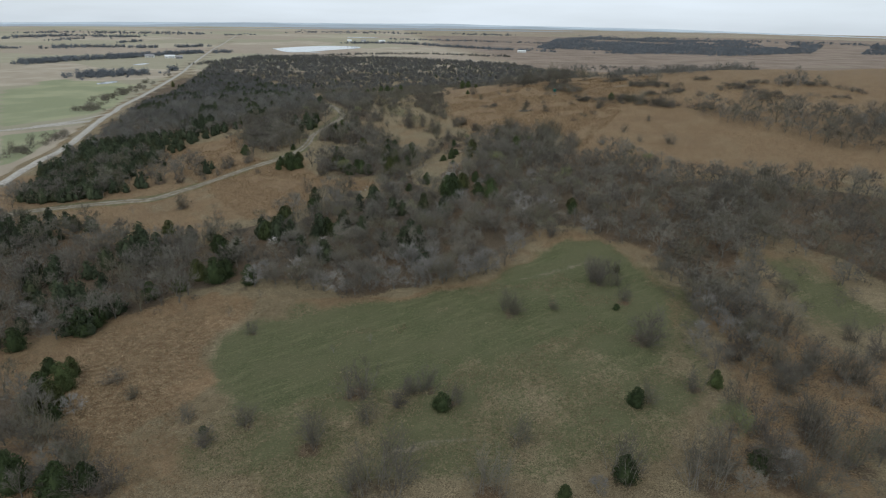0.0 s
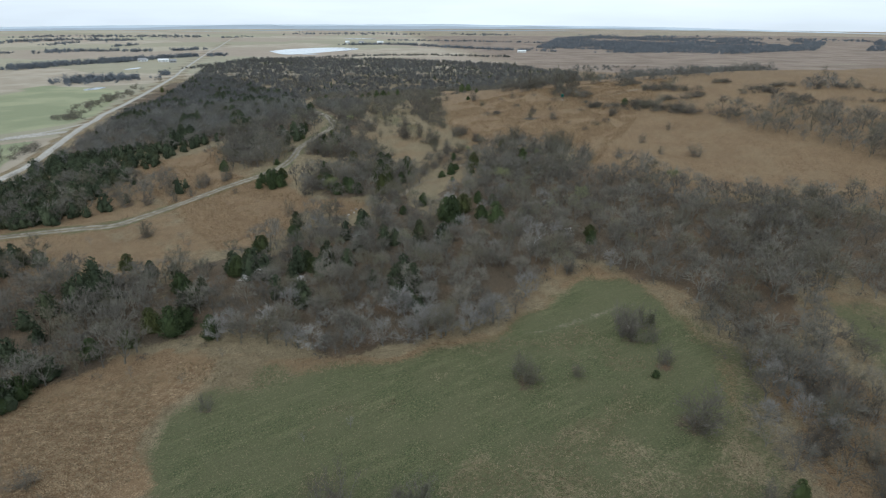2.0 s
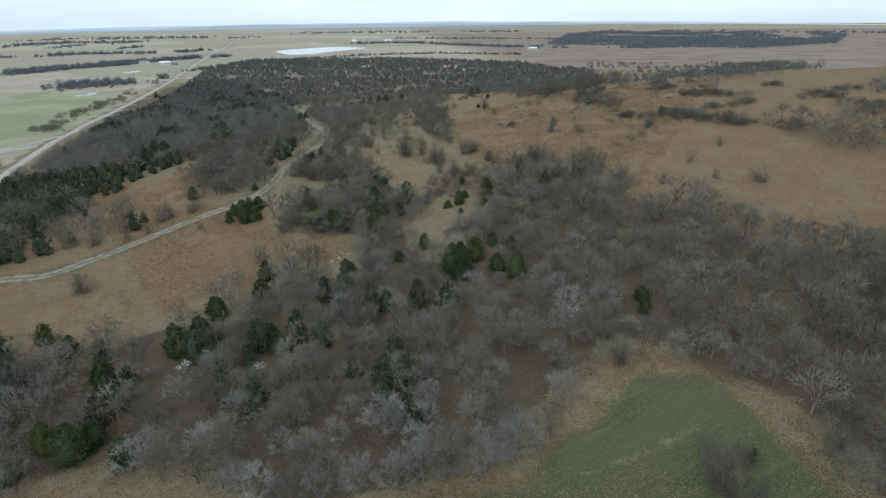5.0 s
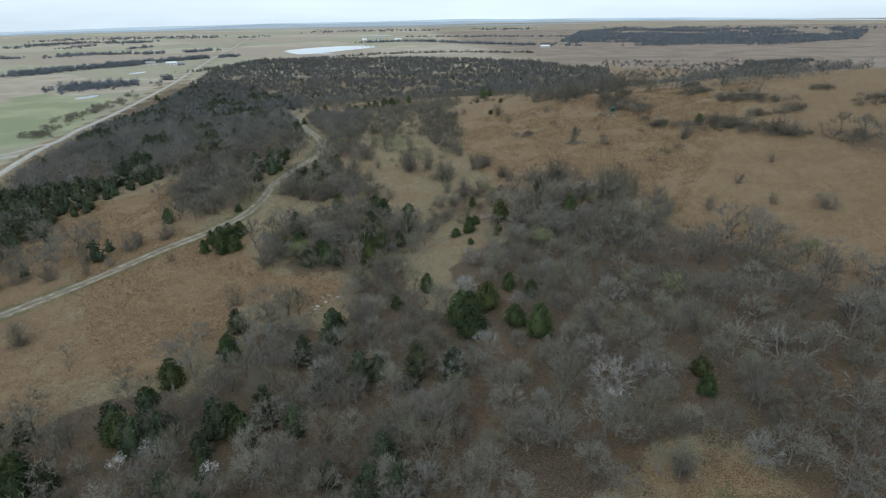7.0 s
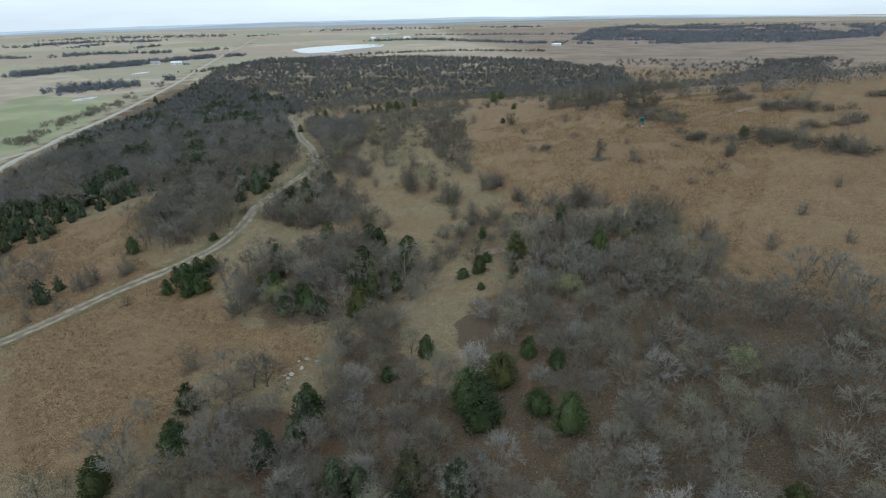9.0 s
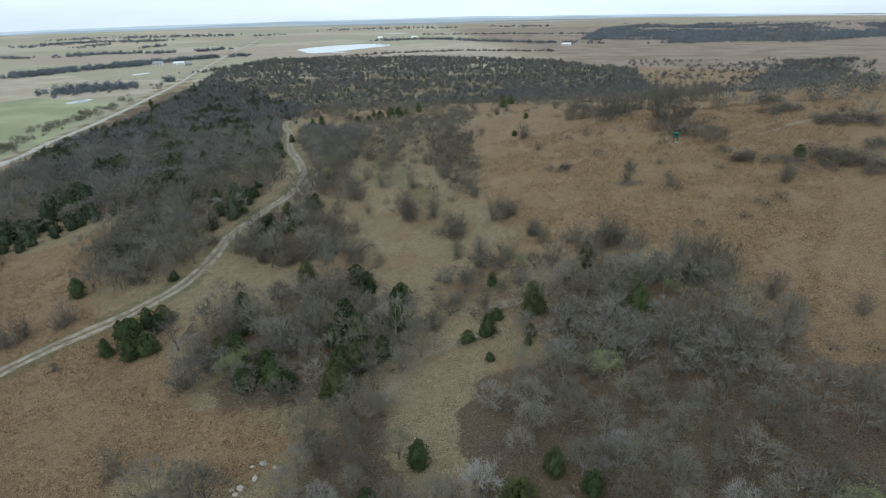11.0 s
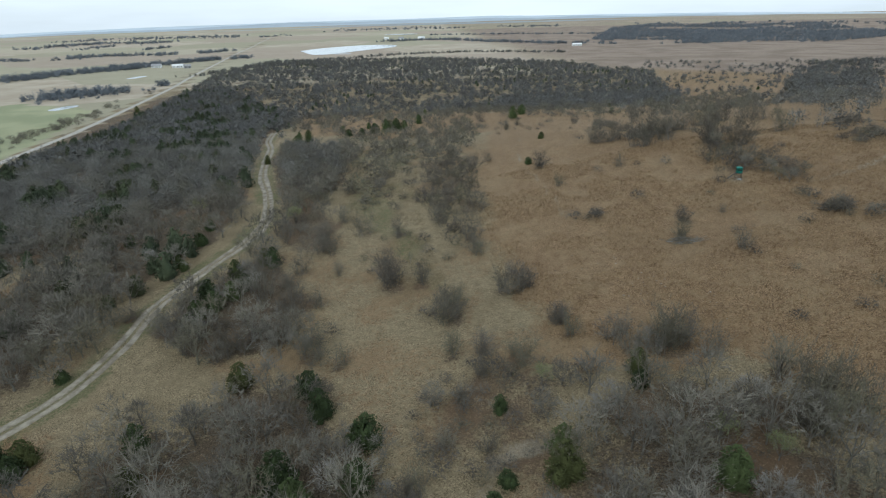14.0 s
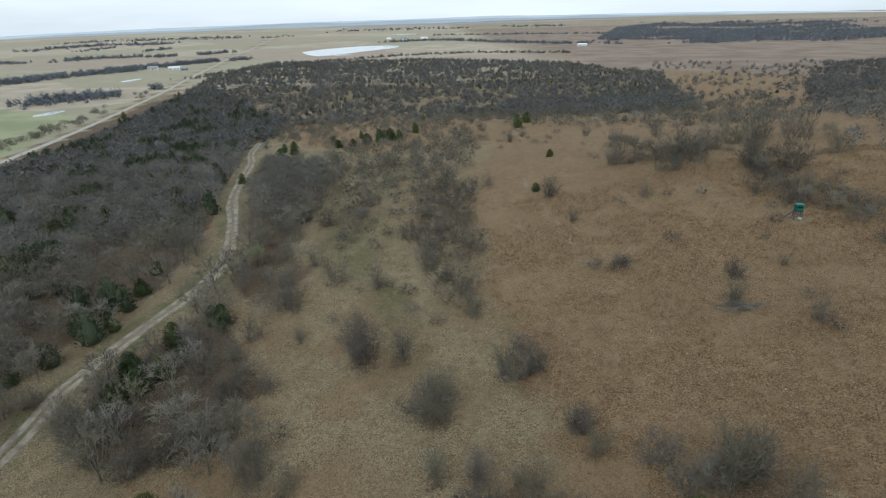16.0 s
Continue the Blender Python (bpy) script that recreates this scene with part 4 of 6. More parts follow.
def build_ground():
    x, y, quads = mesh_grid(graded(-112, 92, 1.5, -5600, 5600, 1.06), graded(42, 320, 1.5, -5000, 5600, 1.045))
    z = ground_z(x, y)
    me = tri_mesh("ground", np.stack([x, y, z], 1), quads, GROUND)
    wx, wy = x + (fbm(x, y, 13, 31, 4) - 0.5) * 16, y + (fbm(x, y, 13, 47, 4) - 0.5) * 16
    gx, gy = x + (fbm(x, y, 9, 31) - 0.5) * 5, y + (fbm(x, y, 9, 47) - 0.5) * 5
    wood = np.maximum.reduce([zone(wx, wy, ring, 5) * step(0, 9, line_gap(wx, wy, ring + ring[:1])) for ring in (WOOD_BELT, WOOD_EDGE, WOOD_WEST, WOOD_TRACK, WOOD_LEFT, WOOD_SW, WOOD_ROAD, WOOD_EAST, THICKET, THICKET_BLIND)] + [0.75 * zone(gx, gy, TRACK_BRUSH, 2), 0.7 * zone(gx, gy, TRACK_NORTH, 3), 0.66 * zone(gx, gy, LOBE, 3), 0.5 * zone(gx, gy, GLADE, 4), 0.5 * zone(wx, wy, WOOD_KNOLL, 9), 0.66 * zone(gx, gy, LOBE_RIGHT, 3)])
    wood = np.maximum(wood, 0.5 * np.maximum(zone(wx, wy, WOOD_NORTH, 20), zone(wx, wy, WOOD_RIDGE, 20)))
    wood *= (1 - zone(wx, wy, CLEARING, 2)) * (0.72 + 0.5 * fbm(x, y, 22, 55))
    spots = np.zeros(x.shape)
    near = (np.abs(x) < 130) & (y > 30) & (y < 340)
    # a darker disc centred under every shrub, fading outward
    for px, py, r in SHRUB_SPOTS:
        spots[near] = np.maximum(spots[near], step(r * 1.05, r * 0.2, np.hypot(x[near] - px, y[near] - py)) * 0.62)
    road = line_gap(x, y, GRAVEL_ROAD)
    west = step(-10, 10, (y < 3000) * (np.interp(y, [p[1] for p in GRAVEL_ROAD], [p[0] for p in GRAVEL_ROAD]) - x))
    far = step(520, 900, np.hypot(x, y - 100))
    hill = np.maximum.reduce([zone(wx, wy, HILL, 9), step(30, 60, wx - 0.2 * (wy - 200)) * step(130, 175, wy) * (1 - far), 0.9 * zone(wx, wy, WEST_SLOPE, 9)])
    hill = np.maximum(hill, 0.72 * step(-50, -62, wx) * step(118, 140, wy) * step(230, 208, wy))
    hill = hill * (0.55 + 0.75 * fbm(x, y, 38, 83, 4))
    rusty = np.maximum.reduce([hill, 0.85 * step(-14, 8, wx - 0.05 * (wy - 300)) * step(270, 300, wy) * step(640, 500, wy), 0.95 * zone(gx, gy, WEST_SLOPE, 5), 0.9 * zone(wx, wy, SAVANNA, 10), 0.7 * zone(wx, wy, SCRUB, 20), step(-35, -50, wx) * (wy < 110) * 0.75, 0.8 * zone(gx, gy, MEADOW, 2) * step(8, 2, line_gap(gx, gy, WOOD_BELT)), 0.7 * zone(wx, wy, WOOD_EDGE, 3), 0.45 * (fbm(x, y, 30, 77) > 0.56) * (1 - far)])
    east = step(-150, 400, x + 0.12 * (y - 900)) * far
    masks = {
        "rust": np.maximum(rusty, 0.8 * east * (1 - west)),
        "range": east * (1 - west) * step(500, 900, np.hypot(x, y - 100)),
        "green": np.maximum.reduce([zone(gx, gy, GREEN, 6) * (1 - 0.62 * zone(wx, wy, MEADOW_PALE, 6)), 0.62 * zone(wx, wy, GREEN_FAR, 5), 0.47 * zone(wx, wy, DRAW, 7), 0.56 * zone(wx, wy, MEADOW, 4) * step(-40, -28, wx), step(6.0, 2.5, line_gap(x, y, DIRT_TRACK)) * 0.52]),
        "straw": np.maximum(west, far * (1 - east)) * step(3, 9, road),
        "crop": np.maximum(np.maximum(zone(x, y, FIELD_GREEN, 6), zone(x, y, FIELD_LOW, 5)), 0.4 * (fbm(x, y, 500, 91) > 0.6) * far * (1 - east)),
        "stem": np.maximum.reduce([0.85 * step(-35, -45, wx) * step(-74, -60, wx) * zone(gx, gy, MEADOW, 2), 0.5 * zone(gx, gy, WEST_SLOPE, 5) * (fbm(x, y, 17, 87) > 0.5)]),
        "litter_and_discs": np.maximum(wood * (1 - 0.55 * zone(x, y, WOOD_EDGE, 4)), spots),
        "bare": np.maximum(np.maximum(step(3.0, 1.6, road), 0.37 * zone(wx, wy, CLEARING, 3)), np.maximum.reduce([0.58 * step(2.2, 0.5, line_gap(x, y, DIRT_TRACK)) * step(215, 240, y), 0.42 * step(2.6, 0.6, line_gap(x, y, DIRT_TRACK))] + [0.8 * step(3.0, 0.8, line_gap(x, y, t)) for t in (RIDGE_TRACK, EAST_TRACK)] + [0.55 * step(2.0, 0.6, line_gap(x, y, HILL_TRACK)), 0.6 * step(2.2, 0.6, line_gap(x, y, GULLY)), 0.48 * step(1.6, 0.4, line_gap(x, y, FOOT_TRAIL)), 0.45 * step(1.8, 0.4, line_gap(x, y, MEADOW_TRAIL)), 0.4 * step(1.6, 0.4, line_gap(x, y, MEADOW_ARC)), 0.5 * step(4.0, 1.0, np.hypot(x - BLIND_AT[0], y - BLIND_AT[1]))])),
    }
    for name, v in masks.items():
        a = me.attributes.new(name, "FLOAT", "POINT")
        a.data.foreach_set("value", v.astype(np.float32))
    me.polygons.foreach_set("use_smooth", np.ones(len(quads), bool))
    return tagged(new("ground", me), "rolling prairie of dry rust and tan grass with green hay meadow", "ground", kind="structure")


build_ground()


def smooth_line(line, step_m):
    """A rounded line through the points."""
    p = [Vector((a, b, 0)) for a, b in line]
    p = [p[0] * 2 - p[1], *p, p[-1] * 2 - p[-2]]
    made = []
    for a, b, c, d in zip(p, p[1:], p[2:], p[3:]):
        k = max(2, int((c - b).length / step_m))
        for i in range(k):
            t = i / k
            made.append(0.5 * (2 * b + (c - a) * t + (2 * a - 5 * b + 4 * c - d) * t * t + (3 * b - a - 3 * c + d) * t ** 3))
    made.append(p[-2])
    return np.array([(v.x, v.y) for v in made])


def ribbon(name, line, offsets, lifts, step_m, mat, rough=0.0):
    """A way laid on the ground: columns at the given offsets across, lifted by so much."""
    c = smooth_line(line, step_m)
    d = np.gradient(c, axis=0)
    d /= np.linalg.norm(d, axis=1)[:, None]
    side = np.stack([d[:, 1], -d[:, 0]], 1)
    n, k = len(c), len(offsets)
    wob = (fbm(c[:, 0], c[:, 1], 5, 12) - 0.5) * rough
    pts = c[:, None, :] + side[:, None, :] * (np.array(offsets)[None, :, None] * (1 + wob[:, None, None]))
    x, y = pts[..., 0].ravel(), pts[..., 1].ravel()
    z = ground_z(x, y) + np.tile(lifts, n)
    i = np.arange(n * k).reshape(n, k)
    quads = np.stack([i[:-1, :-1], i[:-1, 1:], i[1:, 1:], i[1:, :-1]], -1).reshape(-1, 4)
    me = tri_mesh(name, np.stack([x, y, z], 1), quads, mat)
    me.polygons.foreach_set("use_smooth", np.ones(len(quads), bool))
    return new(name, me)


tagged(ribbon("road", GRAVEL_ROAD, [-2.4, -1.8, 0, 1.8, 2.4], [-0.3, 0.3, 0.42, 0.3, -0.3], 4, GRAVEL), "pale limestone gravel county road", "road", kind="structure")
tagged(ribbon("road", SIDE_ROAD + [(-900, 250)], [-2.2, -1.6, 0, 1.6, 2.2], [-0.3, 0.25, 0.36, 0.25, -0.3], 4, GRAVEL), "pale gravel side road joining the county road", "road", kind="structure")
for rut in (-0.85, 0.85):
    tagged(ribbon("dirt_track", DIRT_TRACK, [rut - 0.66, rut - 0.46, rut + 0.46, rut + 0.62], [-0.12, 0.09, 0.09, -0.12], 1.0, RUT, 0.5), "pale worn wheel rut of a two-track dirt lane", "track", kind="structure")

# ---- trees ----
def tree_kind(name, wood, crown, wood_mat, crown_mat, crown_name="crown"):
    """Two meshes that all trees of one shape share."""
    return (name, tri_mesh(name + "_trunk", *wood, wood_mat), tri_mesh(name + "_" + crown_name, *crown, crown_mat), crown_name)


def plant(kind, x, y, size, turn, label, category, group, sink=0.1):
    name, wood, crown, crown_name = kind
    root = new(name)
    root.empty_display_size = 0.3
    root.matrix_world = Matrix.Translation((x, y, gz(x, y) - sink)) @ Matrix.Rotation(turn, 4, "Z") @ Matrix.Diagonal((size, size, size, 1))
    for n, me in (("trunk", wood), (crown_name, crown)):
        ob = new(n, me)
        ob.parent = root
    return tagged(root, label, category, group)


rng = np.random.default_rng(7)
OAKS = [tree_kind("bare_tree", *grow(rng, rng.uniform(5.6, 6.6), rng.uniform(2.9, 3.5), 8, 8, 14, 0.042), BARK, TWIG) for _ in range(6)]
PALES = [tree_kind("bare_tree", *grow(rng, rng.uniform(5.6, 6.4), rng.uniform(2.9, 3.5), 8, 8, 15, 0.05, 0.13, skirt=-0.5), PALE_BARK, TWIG_PALE) for _ in range(4)]
SPINDLY = [tree_kind("sapling", *grow(rng, 4.0, 1.4, 6, 5, 7, 0.03, 0.3), BARK, TWIG) for _ in range(3)]
BUSHES = [tree_kind("shrub", *bush(rng, 2.1, 1.6, 32, 18, 0.025), BRUSH, BRUSH) for _ in range(3)] + [tree_kind("shrub", *bush(rng, 2.7, 1.5, 25, 20, 0.02), BARK, HAZE) for _ in range(4)]
CEDARS_MADE = []
for _ in range(7):
    h = rng.uniform(2.5, 3.8)
    CEDARS_MADE.append(tree_kind("cedar_tree", tube([(0, 0, -0.4), (0, 0, 0.5 * h)], [0.12, 0.06], 5), cedar_crown(rng, h, 1.5, 2300, 0.15), BARK, CEDAR))


def budding(rng, leaf_n, size):
    wood, twig = grow(rng, 6.3, 3.0, 7, 7, 8, 0.036)
    tips = twig[0].reshape(-1, 3, 3)[:, 2]
    high = np.clip(tips[:, 2] - 1.6, 0.05, None) ** 1.2
    pick = tips[rng.choice(len(tips), leaf_n, p=high / high.sum())]
    leaves = sprays(rng, pick + rng.normal(size=pick.shape) * 0.16, size)
    return joined([wood, twig]), leaves


FAINT = [tree_kind("budding_tree", *budding(rng, 1100, 0.11), BARK, BUD_FAINT) for _ in range(2)]
BUDS = [tree_kind("budding_tree", *budding(rng, 3600, 0.11), BARK, BUD) for _ in range(2)]
WHITES = [tree_kind("blossoming_tree", *budding(rng, 420, 0.17), BARK, BLOSSOM)]

for x, y, r in CEDAR_SPOTS:
    wooded = bool(inside(np.array([x]), np.array([y]), WOOD_BELT)[0])
    plant(CEDARS_MADE[rng.integers(7)], x, y, r / 1.5 * rng.uniform(0.95, 1.15) * (1.3 if inside(np.array([x]), np.array([y]), LOBE)[0] else 1.12 if wooded else 1.0), rng.uniform(0, 6.28), "dark green redcedar full to the ground among dry grass", "tree", "redcedars")
for x, y, r in SHRUB_SPOTS:
    plant(BUSHES[rng.integers(7)], x, y, r / 1.45, rng.uniform(0, 6.28), "leafless dark brown many-stemmed shrub in dry grass", "shrub", "shrubs")
for x, y, h in TREE_SPOTS:
    kind = SPINDLY[rng.integers(3)] if h < 3.5 else OAKS[rng.integers(6)]
    plant(kind, x, y, h / (4.0 if h < 3.5 else 6.5), rng.uniform(0, 6.28), "leafless grey-brown tree standing in dry grass", "tree", "lone bare trees")
for x, y, h in PALE_SPOTS:
    plant(PALES[rng.integers(4)], x, y, h / 7.0, rng.uniform(0, 6.28), "low spreading leafless tree with lichen-pale twigs", "tree", "lone bare trees")
for x, y, h in BUDDING_SPOTS:
    plant(BUDS[rng.integers(2)], x, y, h / 6.5, rng.uniform(0, 6.28), "tree with pale green new spring leaves", "tree", "budding trees")
for x, y, h in WHITE_SPOTS:
    plant(WHITES[0], x, y, h / 6.0, rng.uniform(0, 6.28), "small tree in white spring blossom", "tree", "blossoming trees")


def scatter(ring, gap, seed, jitter=0.45, stray=6.0):
    """Places in a ring, loosely even."""
    rg = np.random.default_rng(seed)
    a = np.array(ring)
    X, Y = np.meshgrid(np.arange(a[:, 0].min(), a[:, 0].max(), gap), np.arange(a[:, 1].min(), a[:, 1].max(), gap))
    x, y = X.ravel() + rg.uniform(-jitter, jitter, X.size) * gap, Y.ravel() + rg.uniform(-jitter, jitter, X.size) * gap
    n = min(stray, 1.6 * gap)
    keep = inside(x + (fbm(x, y, 11, seed + 200) - 0.5) * 2 * n, y + (fbm(x, y, 11, seed + 300) - 0.5) * 2 * n, ring)
    return x[keep], y[keep]


def clear_of(x, y):
    """Off the ways, the meadow and the clearing."""
    ok = (line_gap(x, y, DIRT_TRACK) > 4.0) & (line_gap(x, y, GRAVEL_ROAD) > 9 + 0.05 * np.clip(y - 230, 0, 330)) & (line_gap(x, y, SIDE_ROAD) > 6)
    return ok & ~inside(x, y, MEADOW) & ~inside(x, y, CLEARING) & ~inside(x, y, GREEN_FAR)


# the wood belt: its trees nearest the way of flight are things, the rest one stand
bx, by = scatter(WOOD_BELT, 3.8, 3, stray=1.5)
ok = (line_gap(bx, by, DIRT_TRACK) > 4.0) & ~inside(bx, by, CLEARING) & (fbm(bx, by, 14, 61) > 0.29)
for cx, cy, r in CEDAR_SPOTS:
    ok &= np.hypot(bx - cx, (by - cy + 1.5) * 0.8) > r * 1.1 + 1.6
bx, by = bx[ok], by[ok]
near = np.abs(bx - 2) + np.abs(by - 140) * 0.5
order = np.argsort(near)
things, rest = order[:258], order[258:]
for i in things:
    pale = by[i] < 118 and rng.random() < 0.5 or rng.random() < 0.12
    kind = PALES[rng.integers(4)] if pale else OAKS[rng.integers(6)]
    if not pale and rng.random() < (0.28 if bx[i] > 8 else 0.08):
        plant(FAINT[rng.integers(2)], bx[i], by[i], rng.uniform(0.6, 0.95), rng.uniform(0, 6.28), "oak with first faint olive leaves in the woodland", "tree", "budding oaks")
        continue
    plant(kind, bx[i], by[i], rng.uniform(0.6, 1.04), rng.uniform(0, 6.28), "leafless pale grey oak in the woodland" if pale else "leafless grey-brown oak in the woodland", "tree", "woodland oaks")


edge = smooth_line(BELT_EDGE, 2.9)
for x, y in edge + rng.normal(size=edge.shape) * [0.8, 1.0] + [0.3, 2.0]:
    plant(PALES[rng.integers(4)] if rng.random() < 0.75 else OAKS[rng.integers(6)], x, y, rng.uniform(0.75, 1.08), rng.uniform(0, 6.28), "leafless oak crowding the meadow's edge", "tree", "woodland oaks")


def stand(name, spots, shapes, mat, label, seed, lo=0.7, hi=1.15):
    """Many trees in one mesh."""
    rg = np.random.default_rng(seed)
    vs, fs, ts, at = [], [], [], 0
    zs = ground_z(spots[0], spots[1])
    for x, y, z in zip(spots[0], spots[1], zs):
        v, f = shapes[rg.integers(len(shapes))]
        a, s = rg.uniform(0, 6.28), rg.uniform(lo, hi)
        c, d = math.cos(a) * s, math.sin(a) * s
        w = np.stack([v[:, 0] * c - v[:, 1] * d + x, v[:, 0] * d + v[:, 1] * c + y, v[:, 2] * s + z], 1)
        vs.append(w), fs.append(f + at), ts.append(np.full(len(v), rg.random()))
        at += len(v)
    me = tri_mesh(name, np.vstack(vs), np.vstack(fs), mat, np.hstack(ts))
    return tagged(new(name, me), label, "trees", kind="stuff")




def dark_clump(x, y):
    """Where redcedars crowd out the oaks in the western woods."""
    return (fbm(x, y * 0.8, 11, 98) > 0.67) & (x < -50)


MID = [joined(grow(rng, rng.uniform(5.4, 6.6), rng.uniform(2.9, 3.6), 7, 5, 8, 0.085, sides=3)) for _ in range(7)]
FAR = [simple_crown(rng, rng.uniform(4.0, 5.6), rng.uniform(2.4, 3.6), 52, 0.27, 24) for _ in range(8)]
FINE = [simple_crown(rng, rng.uniform(4.6, 5.8), rng.uniform(2.6, 3.5), 58, 0.2, 20, 0.26) for _ in range(8)]
SOFT = [simple_crown(rng, rng.uniform(4.8, 6.0), rng.uniform(2.7, 3.6), 270, 0.085, 26, 0.2) for _ in range(8)]
MID_CEDAR = [cedar_crown(rng, rng.uniform(3.2, 4.6), 1.5, 620, 0.28) for _ in range(5)]
GROVE_CEDAR = [cedar_crown(rng, rng.uniform(3.2, 4.4), 1.5, 300, 0.32) for _ in range(5)]
FAR_CEDAR = [cedar_crown(rng, rng.uniform(3.0, 4.2), 1.6, 190, 0.4) for _ in range(5)]
MID_BUSH = [joined(bush(rng, 2.4, 2.0, 12, 10, 0.055)) for _ in range(5)]
MOUND = [simple_crown(rng, rng.uniform(1.9, 2.5), rng.uniform(1.7, 2.3), 150, 0.055, 16, 0.2) for _ in range(7)]
LOW_FAR = [simple_crown(rng, rng.uniform(3.1, 4.0), rng.uniform(2.2, 2.9), 150, 0.1, 18, 0.22) for _ in range(7)]
LOW = [joined(grow(rng, rng.uniform(3.2, 4.2), rng.uniform(2.1, 2.8), 7, 4, 6, 0.055, 0.14, sides=3)) for _ in range(7)]

rings = ((LOBE, 4.6, 93), (LOBE_RIGHT, 5.2, 94), (WOOD_WEST, 4.3, 5), (WOOD_TRACK, 4.6, 6), (WOOD_LEFT, 4.3, 17), (WOOD_SW, 5.0, 18), (WOOD_ROAD, 4.8, 19), (WOOD_EAST, 4.6, 20), (WOOD_KNOLL, 5.0, 26), (WOOD_TAIL, 4.4, 101))
spots = [scatter(*ring) for ring in rings]
x, y = np.hstack([bx[rest], *(s[0] for s in spots)]), np.hstack([by[rest], *(s[1] for s in spots)])
ok = clear_of(x, y) & ((fbm(x, y, 16, 67) > 0.30) | (x > 60)) & ~dark_clump(x, y)
x, y = x[ok], y[ok]
dense = np.hypot(x, y - 160) < 150
a, b = scatter(TONGUE, 3.4, 56, stray=2.0)
x, y, dense = np.hstack([x, a]), np.hstack([y, b]), np.hstack([dense, np.ones(len(a), bool)])
stand("woodland", (x[dense], y[dense]), MID, TWIG_STUFF, "leafless grey-brown oak woodland", 11, 0.6, 1.2)
nigh = ~dense & (np.hypot(x, y - 180) < 240)
away = ~dense & ~nigh
stand("woodland", (x[nigh], y[nigh]), SOFT, TWIG_FAR, "leafless grey oak woodland", 58, 0.7, 1.25)
stand("woodland", (x[away], y[away]), FAR, TWIG_DOME, "distant leafless grey woodland", 12, 0.7, 1.3)

# northern woods, opening into savanna and scrub
spots = []
for ring, gap, seed, size, bare in ((WOOD_NORTH, 6.2, 8, 30, 0.34), (WOOD_MIDDLE, 6.0, 68, 30, 0.32), (WOOD_RIDGE, 6.4, 9, 34, 0.42), (WOOD_CREST, 5.6, 69, 16, 0.40), (WOOD_BROW, 5.0, 70, 12, 0.42), (SCRUB, 14.0, 28, 40, 0.48)):
    a, b = scatter(ring, gap, seed)
    ok = clear_of(a, b) & (fbm(a, b, size, 71) > bare)
    spots.append((a[ok], b[ok]))
x, y = np.hstack([s[0] for s in spots]), np.hstack([s[1] for s in spots])
nigh = np.hypot(x, y - 180) < 290
stand("woodland", (x[nigh], y[nigh]), FINE, TWIG_FAR, "leafless grey trees scattered over grassy savanna", 59, 0.45, 1.15)
stand("woodland", (x[~nigh], y[~nigh]), FAR, TWIG_DOME, "distant leafless grey woodland with grassy gaps", 13, 0.5, 1.35)

spots = [scatter(ring, gap, seed, stray=2.5) for ring, gap, seed in ((THICKET, 2.3, 31), (THICKET_BLIND, 2.6, 32))]
stand("thicket", (np.hstack([s[0] for s in spots]), np.hstack([s[1] for s in spots])), MID_BUSH, BRUSH_STUFF, "dense leafless dark thicket on the hillside", 60, 0.8, 1.5)

spots = []
for ring, gap, seed, bare in ((WOOD_EDGE, 4.2, 81, 0.36), (LOBE, 3.9, 95, 0.34), (LOBE_RIGHT, 5.2, 96, 0.4), (GLADE, 5.5, 98, 0.45), (TRACK_NORTH, 3.2, 83, 0.3), (TRACK_LEFT, 3.6, 84, 0.36), (WOOD_TRACK, 4.5, 85, 0.45)):
    a, b = scatter(ring, gap, seed, stray=2.5)
    ok = clear_of(a, b) & (fbm(a, b, 8, 86) > bare)
    spots.append((a[ok], b[ok]))
stand("thicket", (np.hstack([s[0] for s in spots]), np.hstack([s[1] for s in spots])), LOW, TWIG_STUFF, "low leafless grey-brown trees crowded along the track", 87, 0.5, 1.15)

a, b = scatter(TRACK_BRUSH, 2.7, 82, stray=2.5)
ok = clear_of(a, b) & (fbm(a, b, 8, 86) > 0.33)
c, d = scatter(GREEN_FAR, 5.5, 89, stray=2.5)
c2, d2 = scatter(THICKET_BLIND, 3.4, 90, stray=2.5)
stand("thicket", (np.hstack([a[ok], c, c2]), np.hstack([b[ok], d, d2])), LOW, BRUSH_STUFF, "low leafless brown brush in a dense thicket", 91, 0.35, 0.85)

spots = []
for ring, gap, seed, size, bare in ((SAVANNA, 7.0, 27, 14, 0.47), (UPPER_DRAW, 6.0, 29, 10, 0.38)):
    a, b = scatter(ring, gap, seed)
    ok = clear_of(a, b) & (fbm(a, b, size, 71) > bare)
    spots.append((a[ok], b[ok]))
stand("thicket", (np.hstack([s[0] for s in spots]), np.hstack([s[1] for s in spots])), LOW_FAR, HAZE_STUFF, "leafless rounded bushes scattered over grassy savanna", 59, 0.6, 1.5)

